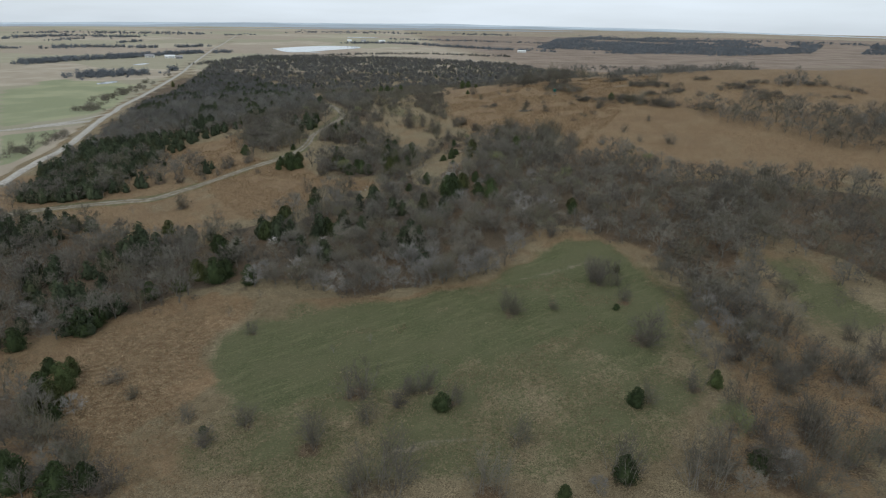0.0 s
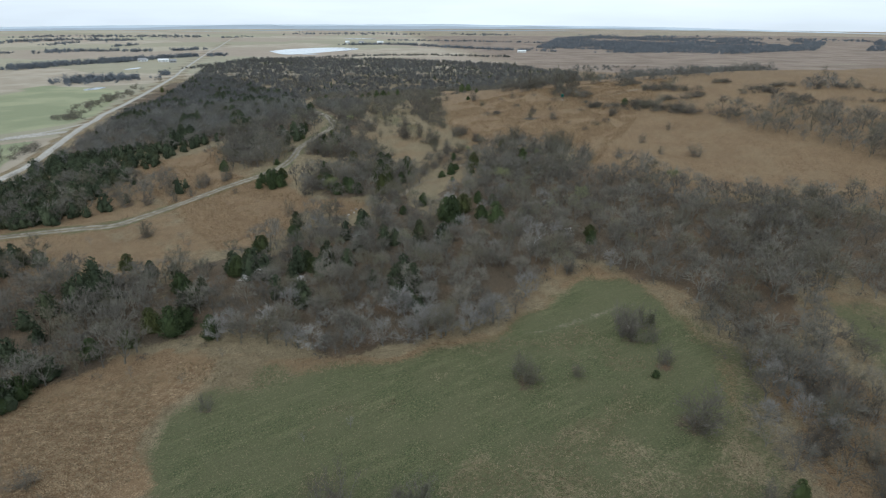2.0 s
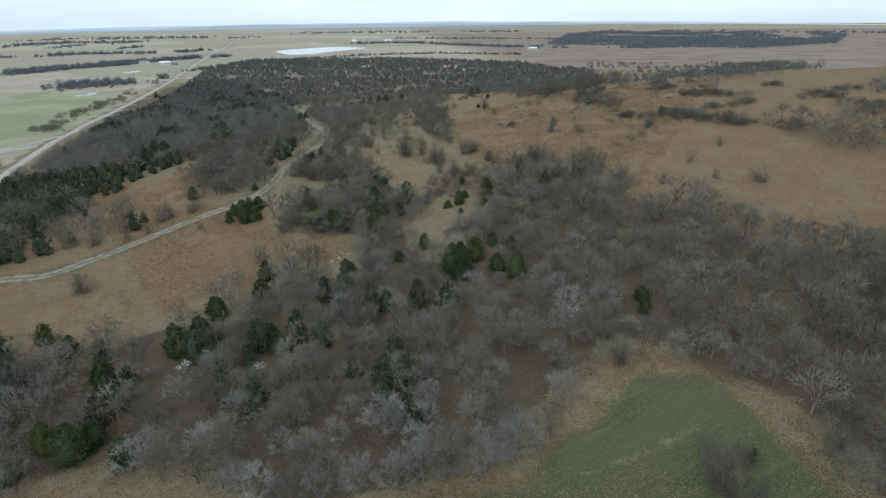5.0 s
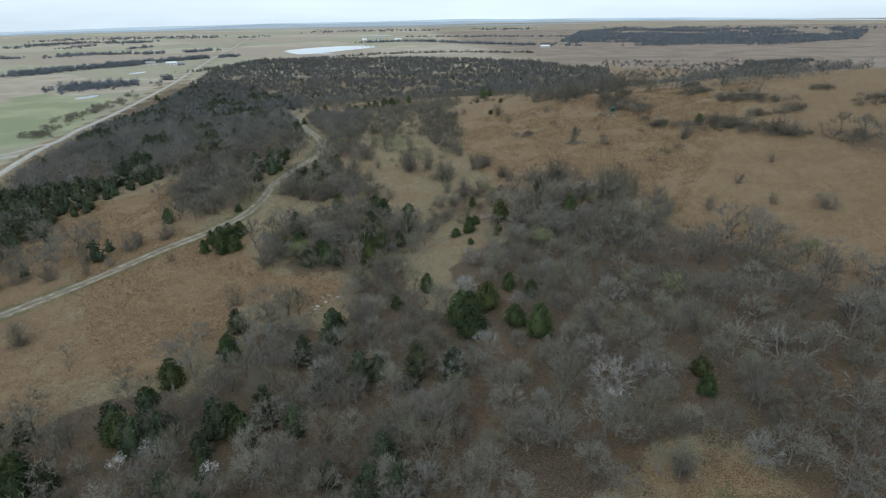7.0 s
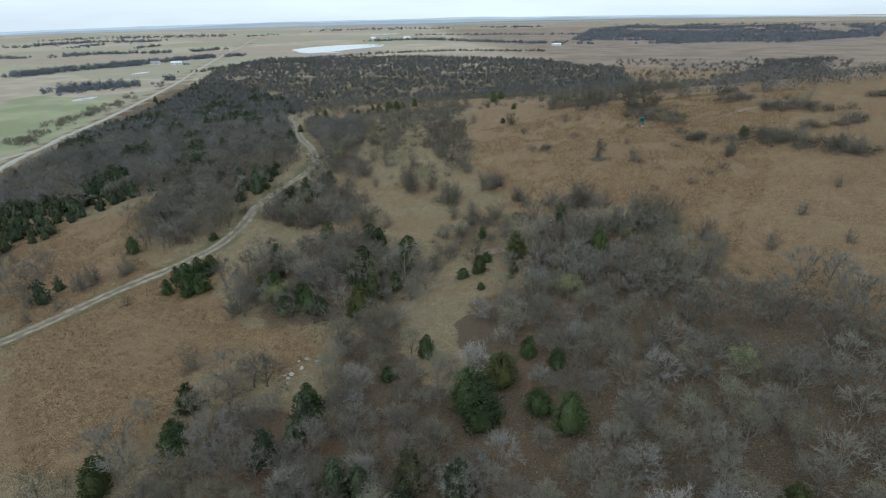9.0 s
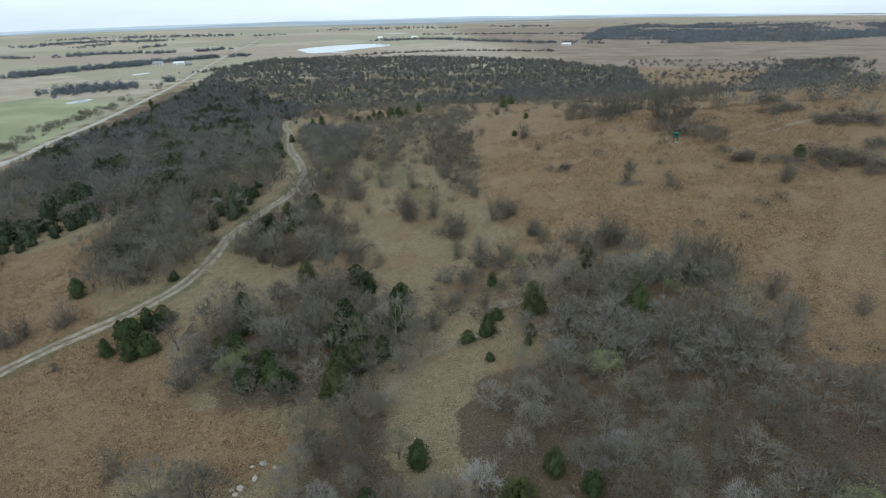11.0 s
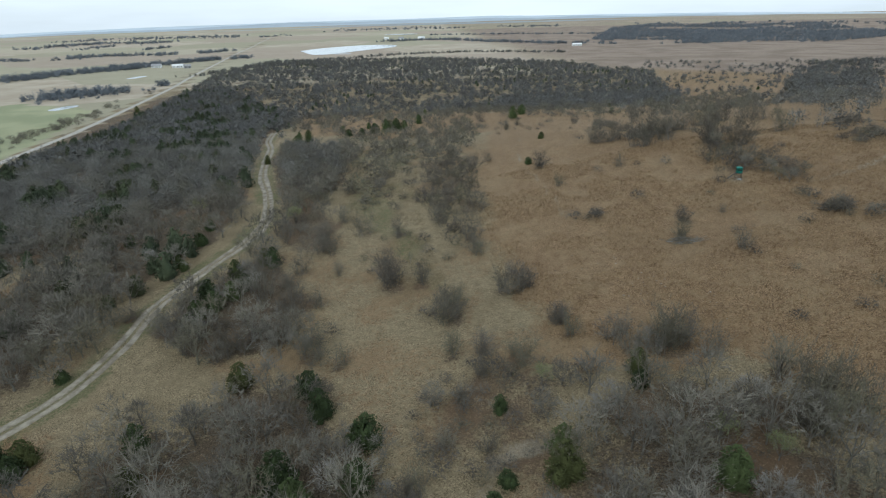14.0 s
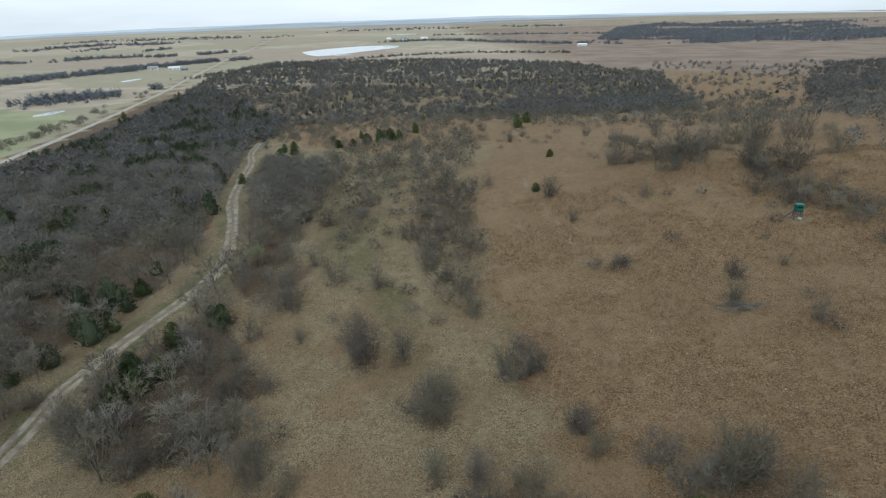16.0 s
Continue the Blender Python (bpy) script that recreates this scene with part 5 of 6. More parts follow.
# brush: thickets on the hill and along the draw
spots = []
for ring, gap, seed, size, bare in ((DRAW, 5.0, 33, 9, 0.55), (HILL, 9.0, 34, 16, 0.62), (SAVANNA, 9.0, 35, 16, 0.5), (WOOD_TRACK, 5.0, 37, 9, 0.4), (GLADE, 3.2, 36, 7, 0.44)):
    a, b = scatter(ring, gap, seed)
    ok = clear_of(a, b) & (fbm(a, b, size, 73) > bare)
    spots.append((a[ok], b[ok]))
for line in (BRUSH_A, BRUSH_B, BRUSH_C, BRUSH_D, BRUSH_E, BRUSH_F, BRUSH_G):
    p = smooth_line(line, 1.8)
    q = np.vstack([p + rng.normal(size=p.shape) * [1.5, 1.0] for _ in range(2)])
    q = q[fbm(q[:, 0], q[:, 1], 7, 76) > 0.42]
    spots.append((q[:, 0], q[:, 1]))
for px, py, r in PATCHES:
    n = int(3 + r * 2.2)
    a, q = rng.uniform(0, 2 * np.pi, n), np.sqrt(rng.random(n))
    spots.append((px + np.cos(a) * q * r, py + np.sin(a) * q * r * 0.55))
stand("brush", (np.hstack([s[0] for s in spots]), np.hstack([s[1] for s in spots])), MOUND, BRUSH_STUFF, "leafless dark brown brush in thickets and dry grass", 38, 0.5, 1.2)

UNDER = [simple_crown(rng, rng.uniform(1.4, 2.0), rng.uniform(1.5, 2.0), 62, 0.06, 8, 0.2) for _ in range(5)]
spots = []
for ring, gap, seed in ((WOOD_BELT, 3.6, 46), (LOBE_RIGHT, 3.6, 103), (LOBE, 4.0, 97), (WOOD_EDGE, 4.0, 47), (WOOD_LEFT, 4.5, 48), (WOOD_EAST, 4.0, 49)):
    a, b = scatter(ring, gap, seed, stray=2.0)
    ok = ~inside(a, b, CLEARING) & ~inside(a, b, GREEN_FAR) & (fbm(a, b, 9, 75) > 0.4)
    spots.append((a[ok], b[ok]))
stand("undergrowth", (np.hstack([s[0] for s in spots]), np.hstack([s[1] for s in spots])), UNDER, BRUSH_STUFF, "leafless grey undergrowth on the woodland floor", 50, 0.5, 1.2)

cx, cy = [], []
for ring, gap, seed, size, bare in ((CEDARS, 3.9, 21, 9, 0.25), (CEDARS_LOW, 4.5, 22, 9, 0.3), (WOOD_TAIL, 5.0, 102, 9, 0.5), (CEDARS_FRONT, 4.5, 23, 9, 0.4)):
    a, b = scatter(ring, gap, seed)
    ok = clear_of(a, b) & (fbm(a, b, size, 74 + seed) > bare)
    cx.append(a[ok]), cy.append(b[ok])
a, b = scatter(WOOD_NORTH, 13.0, 25)
ok = clear_of(a, b) & (fbm(a, b, 40, 99) > 0.58)
stand("cedar_grove", (a[ok], b[ok]), FAR_CEDAR, CEDAR_FAR, "small dark redcedars dotted through distant woods", 88, 0.5, 1.05)
tall = []
for ring, seed in ((WOOD_WEST, 24), (WOOD_ROAD, 40), (WOOD_LEFT, 39)):
    a, b = scatter(ring, 4.4, seed)
    ok = clear_of(a, b) & dark_clump(a, b)
    tall.append((a[ok], b[ok]))
a, b = scatter(WOOD_BELT, 4.6, 41)
a2, b2 = scatter(WOOD_LEFT, 4.6, 65)
a, b = np.hstack([a, a2]), np.hstack([b, b2])
ok = clear_of(a, b) & (fbm(a, b, 10, 115) > np.where(a < -12, 0.62, np.where(a < 4, 0.70, 1.0)))
stand("cedar_grove", (a[ok], b[ok]), MID_CEDAR, CEDAR_FAR, "dark green redcedars among leafless oaks", 66, 0.9, 1.5)
stand("cedar_grove", (np.hstack([s[0] for s in tall]), np.hstack([s[1] for s in tall])), GROVE_CEDAR, CEDAR_FAR, "tall dark green redcedars crowded in the woodland", 43, 0.9, 1.6)
stand("cedar_grove", (np.hstack(cx), np.hstack(cy)), FAR_CEDAR, CEDAR_FAR, "dark green redcedars thick along the woodland", 15, 0.75, 1.5)

# hedgerows and tree lines between the far fields
HEDGE = [simple_crown(rng, rng.uniform(7, 10), rng.uniform(4.5, 6.5), 46, 0.55, 26, 0.4) for _ in range(6)]
spots = [scatter(ring, 12.0, 10) for ring in (FAR_WOOD, FAR_WOOD_B, FAR_WOOD_C)]
fx, fy = np.hstack([s[0] for s in spots]), np.hstack([s[1] for s in spots])
ok = fbm(fx, fy, 120, 57) > 0.42
stand("woodland", (fx[ok], fy[ok]), HEDGE, TWIG_HAZED, "far dark leafless woodland in a valley", 14, 0.55, 1.15)
hx, hy = [], []
for line, gap, rows in ((TREES_A, 7, 13), (TREES_B, 8, 12), (TREES_C, 6, 11), (TREES_D, 12, 10), (TREES_E, 12, 9), (TREES_L, 16, 6), (TREES_N, 12, 3), (TREES_O, 10, 4)):
    p = smooth_line(line, gap)
    for _ in range(rows):
        q = p + rng.normal(size=p.shape) * max(gap, 10) * 1.15
        q = q[(rng.random(len(q)) < 0.75) & (fbm(q[:, 0], q[:, 1], gap * 9, 18) > 0.30)]
        hx.append(q[:, 0]), hy.append(q[:, 1])
hx, hy = np.hstack(hx), np.hstack(hy)
ok = line_gap(hx, hy, GRAVEL_ROAD) > 9
stand("tree_line", (hx[ok], hy[ok]), HEDGE, TWIG_HAZED, "leafless tree lines between far fields", 16, 0.45, 1.15)
p = smooth_line(TREES_G, 8)
q = np.vstack([p + rng.normal(size=p.shape) * 9 for _ in range(4)])
stand("tree_line", (q[:, 0], q[:, 1]), FAR, TWIG_DOME, "leafless trees along the north edge of the woods", 44, 0.7, 1.3)
hx, hy = [], []
for line, spread in ((TREES_F, 5.0), (TREES_H, 3.0)):
    p = smooth_line(line, 5)
    q = np.vstack([p + rng.normal(size=p.shape) * spread - [spread, 0] for _ in range(3)])
    q = q[(line_gap(q[:, 0], q[:, 1], GRAVEL_ROAD) > 6) & (fbm(q[:, 0], q[:, 1], 40, 21) > 0.44)]
    hx.append(q[:, 0]), hy.append(q[:, 1])
stand("tree_line", (np.hstack(hx), np.hstack(hy)), LOW_FAR, HAZE_STUFF, "leafless bushes along the gravel road's verge", 104, 0.6, 1.4)
hx, hy = [], []
for line, gap, rows in ((TREES_I, 20, 9), (TREES_J, 24, 10), (TREES_K, 26, 8), (TREES_M, 28, 8)):
    p = smooth_line(line, gap)
    for _ in range(rows):
        q = p + rng.normal(size=p.shape) * [gap * 1.4, gap * 3.0]
        q = q[fbm(q[:, 0], q[:, 1], gap * 8, 19) > 0.36]
        hx.append(q[:, 0]), hy.append(q[:, 1])
stand("tree_line", (np.hstack(hx), np.hstack(hy)), HEDGE, TWIG_HAZED, "far leafless woods on rolling prairie", 45, 0.7, 1.3)

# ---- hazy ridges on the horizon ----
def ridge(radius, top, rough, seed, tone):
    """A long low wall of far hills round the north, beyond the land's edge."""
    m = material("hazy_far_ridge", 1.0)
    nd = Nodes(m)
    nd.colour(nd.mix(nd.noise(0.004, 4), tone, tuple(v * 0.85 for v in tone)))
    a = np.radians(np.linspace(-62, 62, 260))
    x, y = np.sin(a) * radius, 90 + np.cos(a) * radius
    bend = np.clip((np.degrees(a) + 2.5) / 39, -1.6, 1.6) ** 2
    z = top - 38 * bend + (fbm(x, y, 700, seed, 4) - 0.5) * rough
    v = np.vstack([np.stack([x, y, np.full(260, -60.0)], 1), np.stack([x, y, z], 1), np.stack([x * 1.01, 90 + (y - 90) * 1.01, np.full(260, -60.0)], 1)])
    i = np.arange(259)
    quads = np.vstack([np.stack([i, i + 1, i + 261, i + 260], 1), np.stack([i + 260, i + 261, i + 521, i + 520], 1)])
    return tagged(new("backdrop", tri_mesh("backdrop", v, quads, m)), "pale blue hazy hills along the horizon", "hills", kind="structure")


# air haze is painted into each tone: the farther ridge, the paler and bluer
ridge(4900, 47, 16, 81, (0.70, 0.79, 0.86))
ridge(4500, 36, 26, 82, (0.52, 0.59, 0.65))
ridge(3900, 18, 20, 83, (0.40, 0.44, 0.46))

# ---- water ----
def water_material():
    m = material("lake_water", 0.12)
    n = Nodes(m)
    n.colour(n.mix(n.noise(0.02, 3), (0.16, 0.18, 0.18), (0.30, 0.32, 0.31)))
    n.bump(n.noise(0.8, 3), 0.05, 0.1)
    n.shader.inputs["Specular IOR Level"].default_value = 0.5
    return m


WATER = water_material()


def pool(name, ring, z, label):
    """A sheet of water inside a rounded shoreline, with a rim that goes into the ground."""
    p = smooth_line(ring + ring[:1], 12)[:-1]
    bm = bmesh.new()
    top = [bm.verts.new((a, b, z)) for a, b in p]
    low = [bm.verts.new((a, b, z - 3)) for a, b in p]
    bm.faces.new(top)
    for i in range(len(p)):
        bm.faces.new((top[i - 1], top[i], low[i], low[i - 1]))
    bmesh.ops.recalc_face_normals(bm, faces=bm.faces)
    me = bpy.data.meshes.new(name)
    bm.to_mesh(me)
    bm.free()
    me.materials.append(WATER)
    return tagged(new(name, me), label, "water", kind="structure")


pool("water", LAKE, -12.6, "pale lake reflecting the overcast sky")
for (px, py), a, b in ((POND_A_AT, 7, 16), (POND_B_AT, 7, 20), (POND_C_AT, 22, 12), (POND_D_AT, 70, 50)):
    ring = [(px + a * math.cos(k * 0.785) * (1 + 0.15 * math.sin(3 * k)), py + b * math.sin(k * 0.785)) for k in range(8)]
    pool("water", ring, max(gz(*q) for q in ring) + 0.1, "small pale farm pond in a field")


# ---- buildings and made things ----
def box_into(bm, x0, x1, y0, y1, z0, z1, bevel=0.0):
    made = bmesh.ops.create_cube(bm, size=1)["verts"]
    for v in made:
        v.co = Vector(((x0 + x1) / 2 + v.co.x * (x1 - x0), (y0 + y1) / 2 + v.co.y * (y1 - y0), (z0 + z1) / 2 + v.co.z * (z1 - z0)))
    if bevel:
        edges = {e for v in made for e in v.link_edges}
        bmesh.ops.bevel(bm, geom=list(edges), offset=bevel, segments=2, affect="EDGES")


def rod_into(bm, a, b, r, sides=6):
    v, f = tube([a, b], [r, r], sides)
    made = [bm.verts.new(p) for p in v]
    for t in f:
        bm.faces.new([made[i] for i in t])
    bm.faces.new(made[:sides]), bm.faces.new(made[sides:])


def boxed(*a, bevel=0.0):
    bm = bmesh.new()
    box_into(bm, *a, bevel=bevel)
    return bm


def rod(a, b, r):
    bm = bmesh.new()
    rod_into(bm, a, b, r)
    return bm


def at(name, x, y, turn, lift=0.0):
    root = new(name)
    root.matrix_world = pose(x, y, gz(x, y) + lift, 0, 0, turn)
    return root


TEAL = plain_material("teal_plastic", (0.008, 0.085, 0.066), (0.016, 0.13, 0.1), 1.5, 0.6, 0.05, 0)
TEAL_ROOF = plain_material("lighter_teal_roof", (0.02, 0.15, 0.12), (0.05, 0.22, 0.175), 2.0, 0.7, 0.05, 0)
DARK_GLASS = plain_material("dark_window", (0.008, 0.01, 0.01), (0.015, 0.018, 0.018), 2.0, 0.25, 0, 0)
STEEL = plain_material("dark_steel", (0.03, 0.03, 0.032), (0.07, 0.068, 0.066), 4.0, 0.6, 0.1, 0)
WHITE_TIN = plain_material("white_sheet_metal", (0.62, 0.63, 0.62), (0.78, 0.79, 0.78), 0.4, 0.5, 0.05, 0)
GREY_ROOF = plain_material("grey_roofing", (0.22, 0.22, 0.22), (0.36, 0.36, 0.36), 0.6, 0.8, 0.1, 0)
WHITE_BAG = plain_material("white_feed_sack", (0.3, 0.285, 0.25), (0.46, 0.44, 0.4), 3.0, 0.8, 0.3, 0)


def hunting_blind(x, y, turn, label):
    b = at("hunting_blind", x, y, turn)
    w, floor_z, top = 0.82, 2.0, 3.55
    cabin = part("cabin", boxed(-w, w, -w, w, floor_z, top, bevel=0.14), TEAL, b)
    bm = bmesh.new()
    box_into(bm, -w - 0.08, w + 0.08, -w - 0.08, w + 0.08, top, top + 0.12, bevel=0.05)
    made = bmesh.ops.create_cone(bm, cap_ends=True, segments=4, radius1=1.12, radius2=0.55, depth=0.16)["verts"]
    bmesh.ops.rotate(bm, verts=made, matrix=Matrix.Rotation(math.pi / 4, 3, "Z"))
    bmesh.ops.translate(bm, verts=made, vec=(0, 0, top + 0.19))
    part("roof", bm, TEAL_ROOF, b, "lighter teal roof")
    for side in range(4):
        bm = boxed(-0.55, 0.55, -w - 0.025, -w + 0.02, floor_z + 0.85, floor_z + 1.15)
        bmesh.ops.rotate(bm, verts=bm.verts, matrix=Matrix.Rotation(side * math.pi / 2, 3, "Z"))
        part("window", bm, DARK_GLASS, cabin, "dark narrow shooting window")
    part("floor_frame", boxed(-w - 0.05, w + 0.05, -w - 0.05, w + 0.05, floor_z - 0.12, floor_z - 0.004), STEEL, b)
    for sx in (-1, 1):
        for sy in (-1, 1):
            part("leg", rod((sx * 0.95, sy * 0.95, -0.3), (sx * 0.7, sy * 0.7, floor_z), 0.05), STEEL, b)
    for a, c in (((-0.88, -0.88, 0.5), (0.78, -0.78, 1.6)), ((0.88, -0.88, 0.5), (-0.78, -0.78, 1.6)), ((-0.88, 0.88, 0.5), (-0.78, -0.78, 1.6)), ((0.88, 0.88, 0.5), (0.78, -0.78, 1.6))):
        part("brace", rod(a, c, 0.025), STEEL, b)
    stair = part("stair", rod((-3.0, -0.25, 0.0), (-0.8, -0.25, floor_z), 0.06), STEEL, b, "dark sloping ladder stair")
    part("rail", rod((-3.0, 0.35, 0.0), (-0.8, 0.35, floor_z), 0.06), STEEL, stair)
    part("handrail", rod((-3.0, 0.35, 0.8), (-0.8, 0.35, floor_z + 0.8), 0.03), STEEL, stair)
    for k in range(9):
        u = (k + 0.5) / 9
        tx, tz = -3.0 + 2.2 * u, floor_z * u
        part("tread", boxed(tx - 0.12, tx + 0.12, -0.3, 0.4, tz, tz + 0.04), STEEL, stair)
    b.scale = (0.64, 0.64, 0.64)
    return tagged(b, label, "hunting blind", "hunting blinds")


hunting_blind(*BLIND_AT, -12, "teal plastic hunting blind on dark steel legs with sloping stair")
hunting_blind(*BLIND_FAR_AT, 10, "teal plastic hunting blind standing in distant brush")

sx, sy = BLIND_AT[0] + 0.2, BLIND_AT[1] - 0.4
bm = bmesh.new()
made = bmesh.ops.create_icosphere(bm, subdivisions=2, radius=0.38)["verts"]
for v in made:
    v.co = Vector((v.co.x * 1.2, v.co.y * 0.8, max(-0.05, v.co.z * 0.55 + 0.12))) * (1 + 0.15 * noise.noise(v.co * 2.0))
sack = new("feed_sack", bpy.data.meshes.new("feed_sack"))
bm.to_mesh(sack.data)
bm.free()
sack.data.materials.append(WHITE_BAG)
sack.matrix_world = pose(sx, sy, gz(sx, sy))
tagged(sack, "white slumped sack on the ground under the blind", "sack")


def gable_house(name, x, y, turn, w, d, h, rise, label, wall_mat, roof_mat, windows=3, category="house"):
    b = at(name, x, y, turn, -0.3)
    bm = bmesh.new()
    box_into(bm, -w / 2, w / 2, -d / 2, d / 2, 0, h)
    for s in (-1, 1):
        v = [bm.verts.new(p) for p in ((s * w / 2, -d / 2, h), (s * w / 2, d / 2, h), (s * w / 2, 0, h + rise), (s * (w / 2 - 0.2), -d / 2, h), (s * (w / 2 - 0.2), d / 2, h), (s * (w / 2 - 0.2), 0, h + rise))]
        bm.faces.new((v[0], v[1], v[2])), bm.faces.new((v[3], v[5], v[4]))
        bm.faces.new((v[0], v[2], v[5], v[3])), bm.faces.new((v[1], v[4], v[5], v[2]))
    wall = part("wall", bm, wall_mat, b)
    bm = bmesh.new()
    e, t = 0.5, 0.22
    prof = [(-d / 2 - e, h - e * 2 * rise / d), (0, h + rise), (d / 2 + e, h - e * 2 * rise / d)]
    prof = [(p, q + 0.02) for p, q in prof] + [(p, q + t) for p, q in prof[::-1]]
    left, right = [bm.verts.new((-w / 2 - e, p, q)) for p, q in prof], [bm.verts.new((w / 2 + e, p, q)) for p, q in prof]
    bm.faces.new(left), bm.faces.new(right[::-1])
    for i in range(6):
        bm.faces.new((left[i - 1], right[i - 1], right[i], left[i]))
    part("roof", bm, roof_mat, b)
    for k in range(windows):
        u = -w / 2 + w * (k + 0.5) / windows
        part("window", boxed(u - 0.6, u + 0.6, -d / 2 - 0.05, -d / 2 + 0.05, h * 0.35, h * 0.75), DARK_GLASS, wall)
    part("door", boxed(w * 0.08, w * 0.08 + 1.1, -d / 2 - 0.06, -d / 2 + 0.05, 0.1, 2.2), GREY_ROOF, wall)
    return tagged(b, label, category, "farm buildings")


gable_house("barn", *BARN_AT, 6, 19, 9, 3.6, 2.2, "long white metal barn at a wood's edge", WHITE_TIN, WHITE_TIN, 4, "barn")
fx, fy = FARM_AT
gable_house("barn", fx, fy, 20, 16, 8, 3.5, 2, "white metal farm shed beside the county road", WHITE_TIN, WHITE_TIN, 3, "barn")
gable_house("house", fx - 40, fy + 10, 14, 14, 9, 3.2, 2.6, "low grey-roofed farmhouse among bare trees", WHITE_TIN, GREY_ROOF)
gable_house("barn", fx + 22, fy - 14, 30, 10, 8, 3.5, 2.2, "small grey farm shed", GREY_ROOF, GREY_ROOF, 2, "barn")
hx, hy = HOUSES_AT
gable_house("house", hx, hy, 10, 16, 10, 5, 4, "distant white farmhouse in trees", WHITE_TIN, GREY_ROOF)
gable_house("barn", hx + 60, hy + 15, 0, 20, 10, 5, 3.5, "distant white barn in trees", WHITE_TIN, WHITE_TIN, 3, "barn")
gable_house("house", hx - 50, hy + 25, 0, 13, 9, 4.5, 3.5, "distant pale house in trees", WHITE_TIN, WHITE_TIN)


# ---- rocks, brush pile ----
def rock_mesh(name, rg, flat):
    bm = bmesh.new()
    bmesh.ops.create_icosphere(bm, subdivisions=1, radius=1)
    for v in bm.verts:
        v.co = Vector((v.co.x * rg.uniform(0.7, 1.2), v.co.y * rg.uniform(0.6, 1.0), v.co.z * flat * rg.uniform(0.7, 1.2)))
    me = bpy.data.meshes.new(name)
    bm.to_mesh(me)
    bm.free()
    me.materials.append(LIMESTONE)
    return me


ROCK_SHAPES = [rock_mesh("limestone_rock", rng, 0.35) for _ in range(6)]


def rock(x, y, r, group):
    ob = new("limestone_rock", ROCK_SHAPES[rng.integers(6)])
    ob.matrix_world = pose(x, y, gz(x, y) + 0.05 * r, rng.uniform(-8, 8), rng.uniform(-8, 8), rng.uniform(0, 360)) @ Matrix.Diagonal((r, r, r, 1))
    return tagged(ob, "pale limestone rock lying in dry grass", "rock", group)


ax, ay = scatter(ROCKS, 1.4, 51)
pick = np.flatnonzero(fbm(ax, ay, 4, 53) > 0.56)
for i in pick[:150]:
    rock(ax[i], ay[i], rng.choice([0.08, 0.11, 0.16, 0.24], p=[0.4, 0.35, 0.2, 0.05]), "hillside rocks")
ax, ay = scatter(LEDGE, 0.9, 52)
for i in range(len(ax)):
    if rng.random() < 0.3:
        rock(ax[i], ay[i], rng.uniform(0.2, 0.55), "ledge rocks")

for x, y, r in [(-23.2, 175.3, 1.0), (-21.0, 174.4, 0.7), (-23.5, 173.2, 0.75), (-24.8, 171.9, 0.9), (-25.8, 171.7, 0.6), (-14.8, 166.1, 0.7), (-15.2, 165.1, 0.65), (-24.5, 174.9, 0.5)]:
    rock(x, y, r * 0.62, "ledge rocks")

for x, y in smooth_line(GULLY, 0.9):
    if rng.random() < 0.75:
        rock(x + rng.normal() * 0.5, y + rng.normal() * 0.5, rng.uniform(0.1, 0.26), "gully rocks")

pile_root = new("brush_pile")
pile_root.matrix_world = pose(*PILE_AT, gz(*PILE_AT))
n = 90
for k in range(n):
    a = rng.normal(0, 0.5)
    c = np.array([rng.normal(0.3, 1.5), rng.normal(0, 0.7), abs(rng.normal(0.25, 0.22))])
    d = np.array([math.cos(a), math.sin(a) * 0.7, rng.normal(0, 0.16)]) * rng.uniform(0.5, 1.2)
    wood = tube([c - d, c + rng.normal(size=3) * 0.08, c + d], [0.04, 0.03, 0.01], 3)
    f = rng.uniform(-0.6, 1, 10)[:, None]
    twig = slivers(rng, c + d * f, d * 0.3 + rng.normal(size=(10, 3)) * [0.4, 0.4, 0.25], 0.03)
    ob = new("branch", tri_mesh("branch", *joined([wood, twig]), TWIG_PALE if k % 5 == 0 else TWIG))
    ob.parent = pile_root
tagged(pile_root, "heap of cut grey branches on the grassy hillside", "brush pile")


for k in range(4):
    rock(WHITE_STONE_AT[0] + rng.normal() * 0.7, WHITE_STONE_AT[1] + rng.normal() * 0.7, rng.uniform(0.3, 0.6), "white stones")

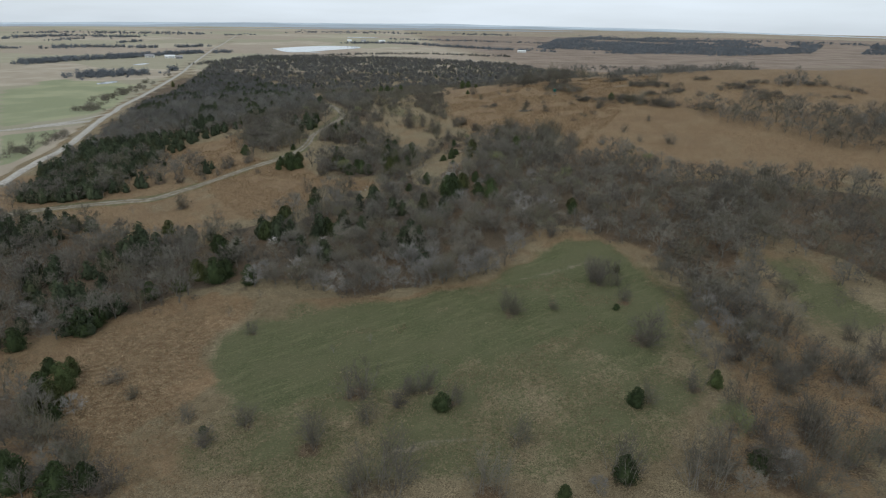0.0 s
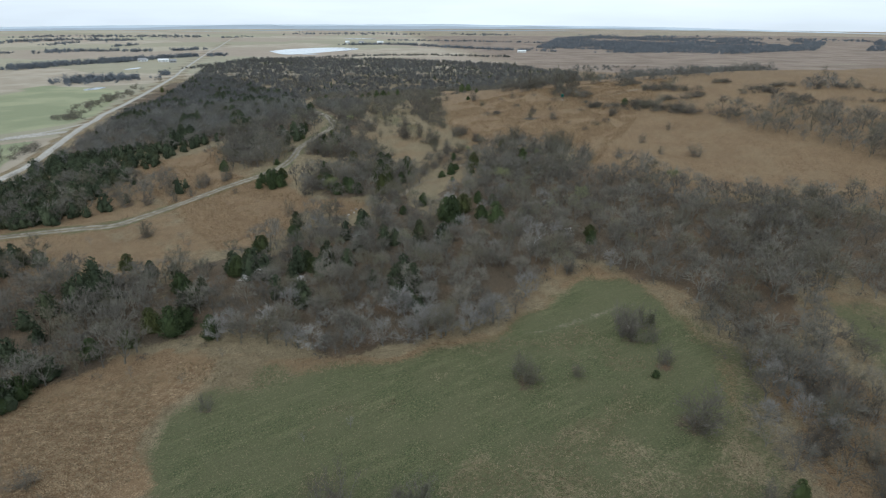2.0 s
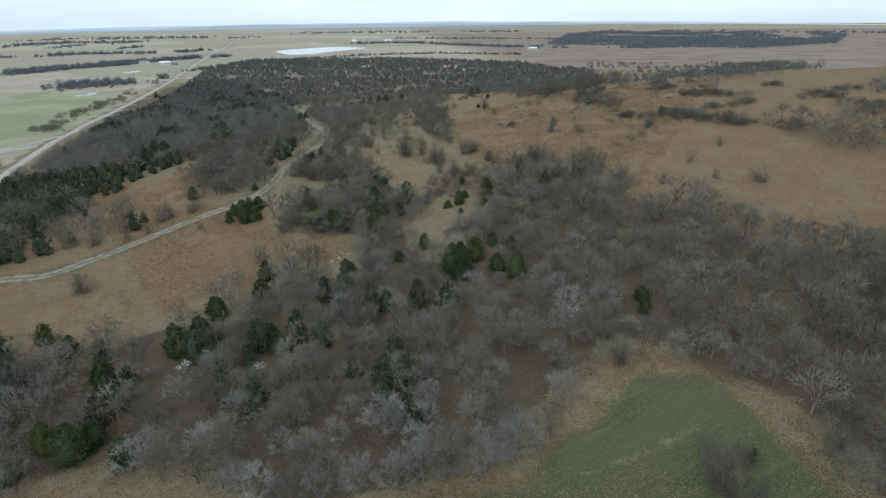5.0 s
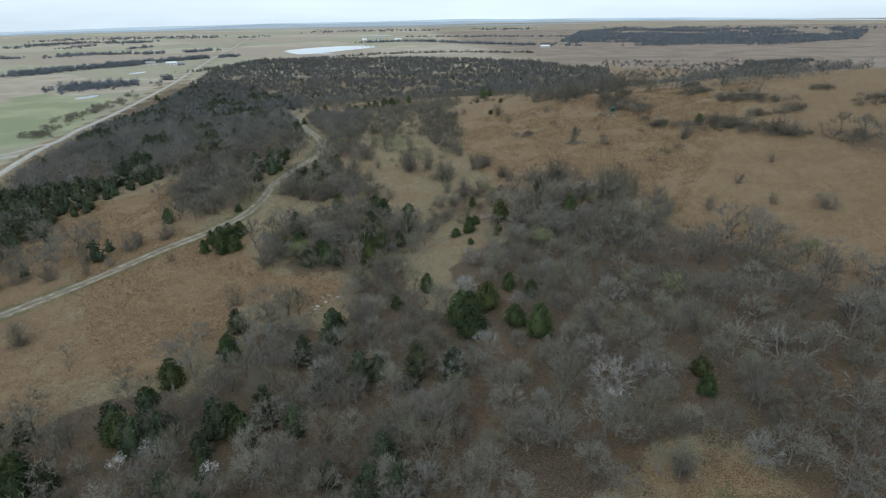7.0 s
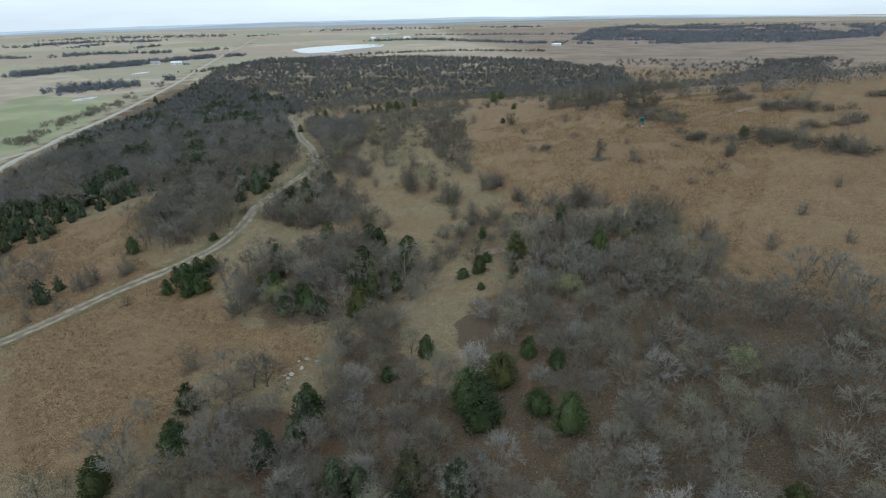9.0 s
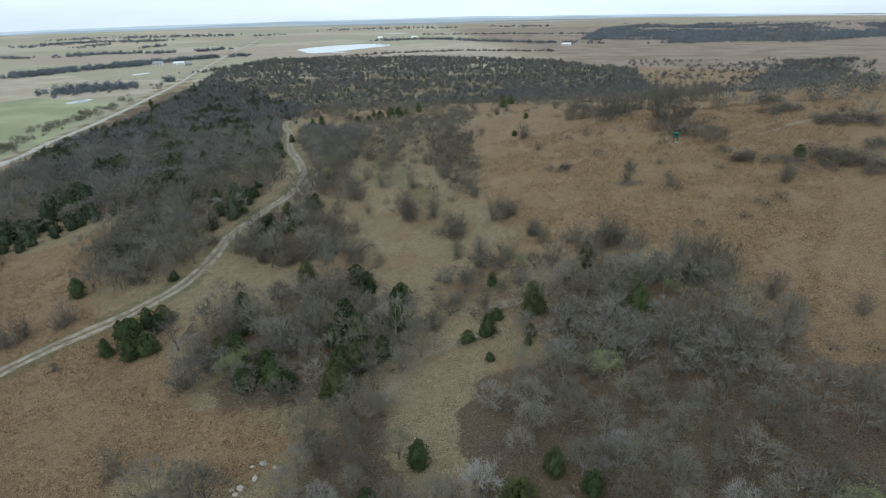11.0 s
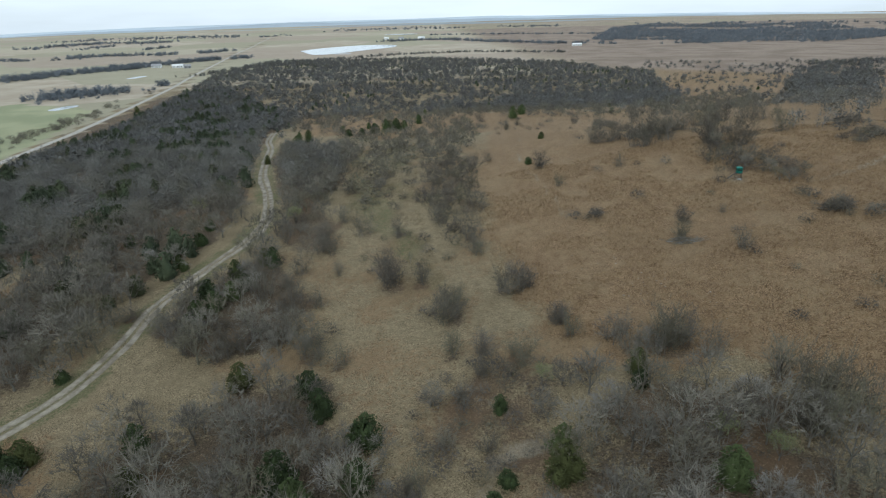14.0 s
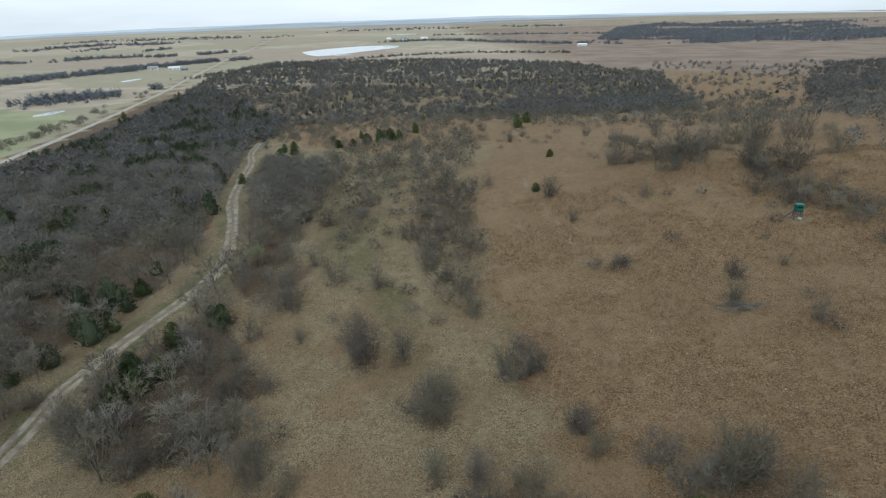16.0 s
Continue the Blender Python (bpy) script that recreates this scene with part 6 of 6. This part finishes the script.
# a dead tree that has come down in the thicket
wood, twig = grow(rng, 5.5, 2.2, 8, 5, 4, 0.03)
dead = new("fallen_tree")
dead.matrix_world = pose(*DEAD_AT, gz(*DEAD_AT) + 0.6, 62, 0, 150)
for n, me in (("trunk", tri_mesh("dead_trunk", *wood, TWIG_PALE)), ("crown", tri_mesh("dead_crown", *twig, TWIG_PALE))):
    ob = new(n, me)
    ob.parent = dead
tagged(dead, "pale dead tree fallen over in the brush", "tree")


# ---- standing dry grass ----
def tufts(name, ring, gap, seed, mat, label, tall):
    rg = np.random.default_rng(seed)
    x, y = scatter(ring, gap, seed)
    ok = (line_gap(x, y, DIRT_TRACK) > 1.7) & (fbm(x, y, 7, seed + 1) + 0.3 * fbm(x, y, 1.5, seed + 2) > np.where(inside(x, y, GREEN) & ~inside(x, y, MEADOW_PALE), 0.86, 0.56))
    x, y = x[ok], y[ok]
    z = ground_z(x, y)
    k = 5
    root = np.repeat(np.stack([x, y, z - 0.03], 1), k, 0) + rg.normal(size=(len(x) * k, 3)) * [0.2, 0.2, 0]
    reach = rg.normal(size=(len(root), 3)) * [0.2, 0.18, 0.06] + [0.06, -0.05, 0]
    reach[:, 2] += np.repeat(rg.uniform(0.5, 1.1, len(x)), k) * tall
    v, f = slivers(rg, root, reach, 0.1)
    tone = np.repeat(np.repeat(rg.random(len(x)), k), 3)
    return tagged(new(name, tri_mesh(name, v, f, mat, tone)), label, "grass", kind="stuff")


RUST_BLADE = plain_material("rust_bluestem_blades", (0.125, 0.08, 0.042), (0.29, 0.2, 0.11), 0.25, bump=0, tone=True)
tufts("dry_grass", MEADOW, 0.58, 61, GRASS_BLADE, "tufts of dry tan meadow grass", 0.3)
tufts("dry_grass", WEST_SLOPE, 0.75, 62, RUST_BLADE, "tufts of rust-coloured prairie bluestem", 0.4)
tufts("dry_grass", [p for p in HILL if p[1] < 330], 0.66, 63, RUST_BLADE, "tufts of rust-coloured prairie bluestem", 0.4)
tufts("dry_grass", DRAW, 0.7, 64, GRASS_BLADE, "tufts of dry tan grass along the draw", 0.35)
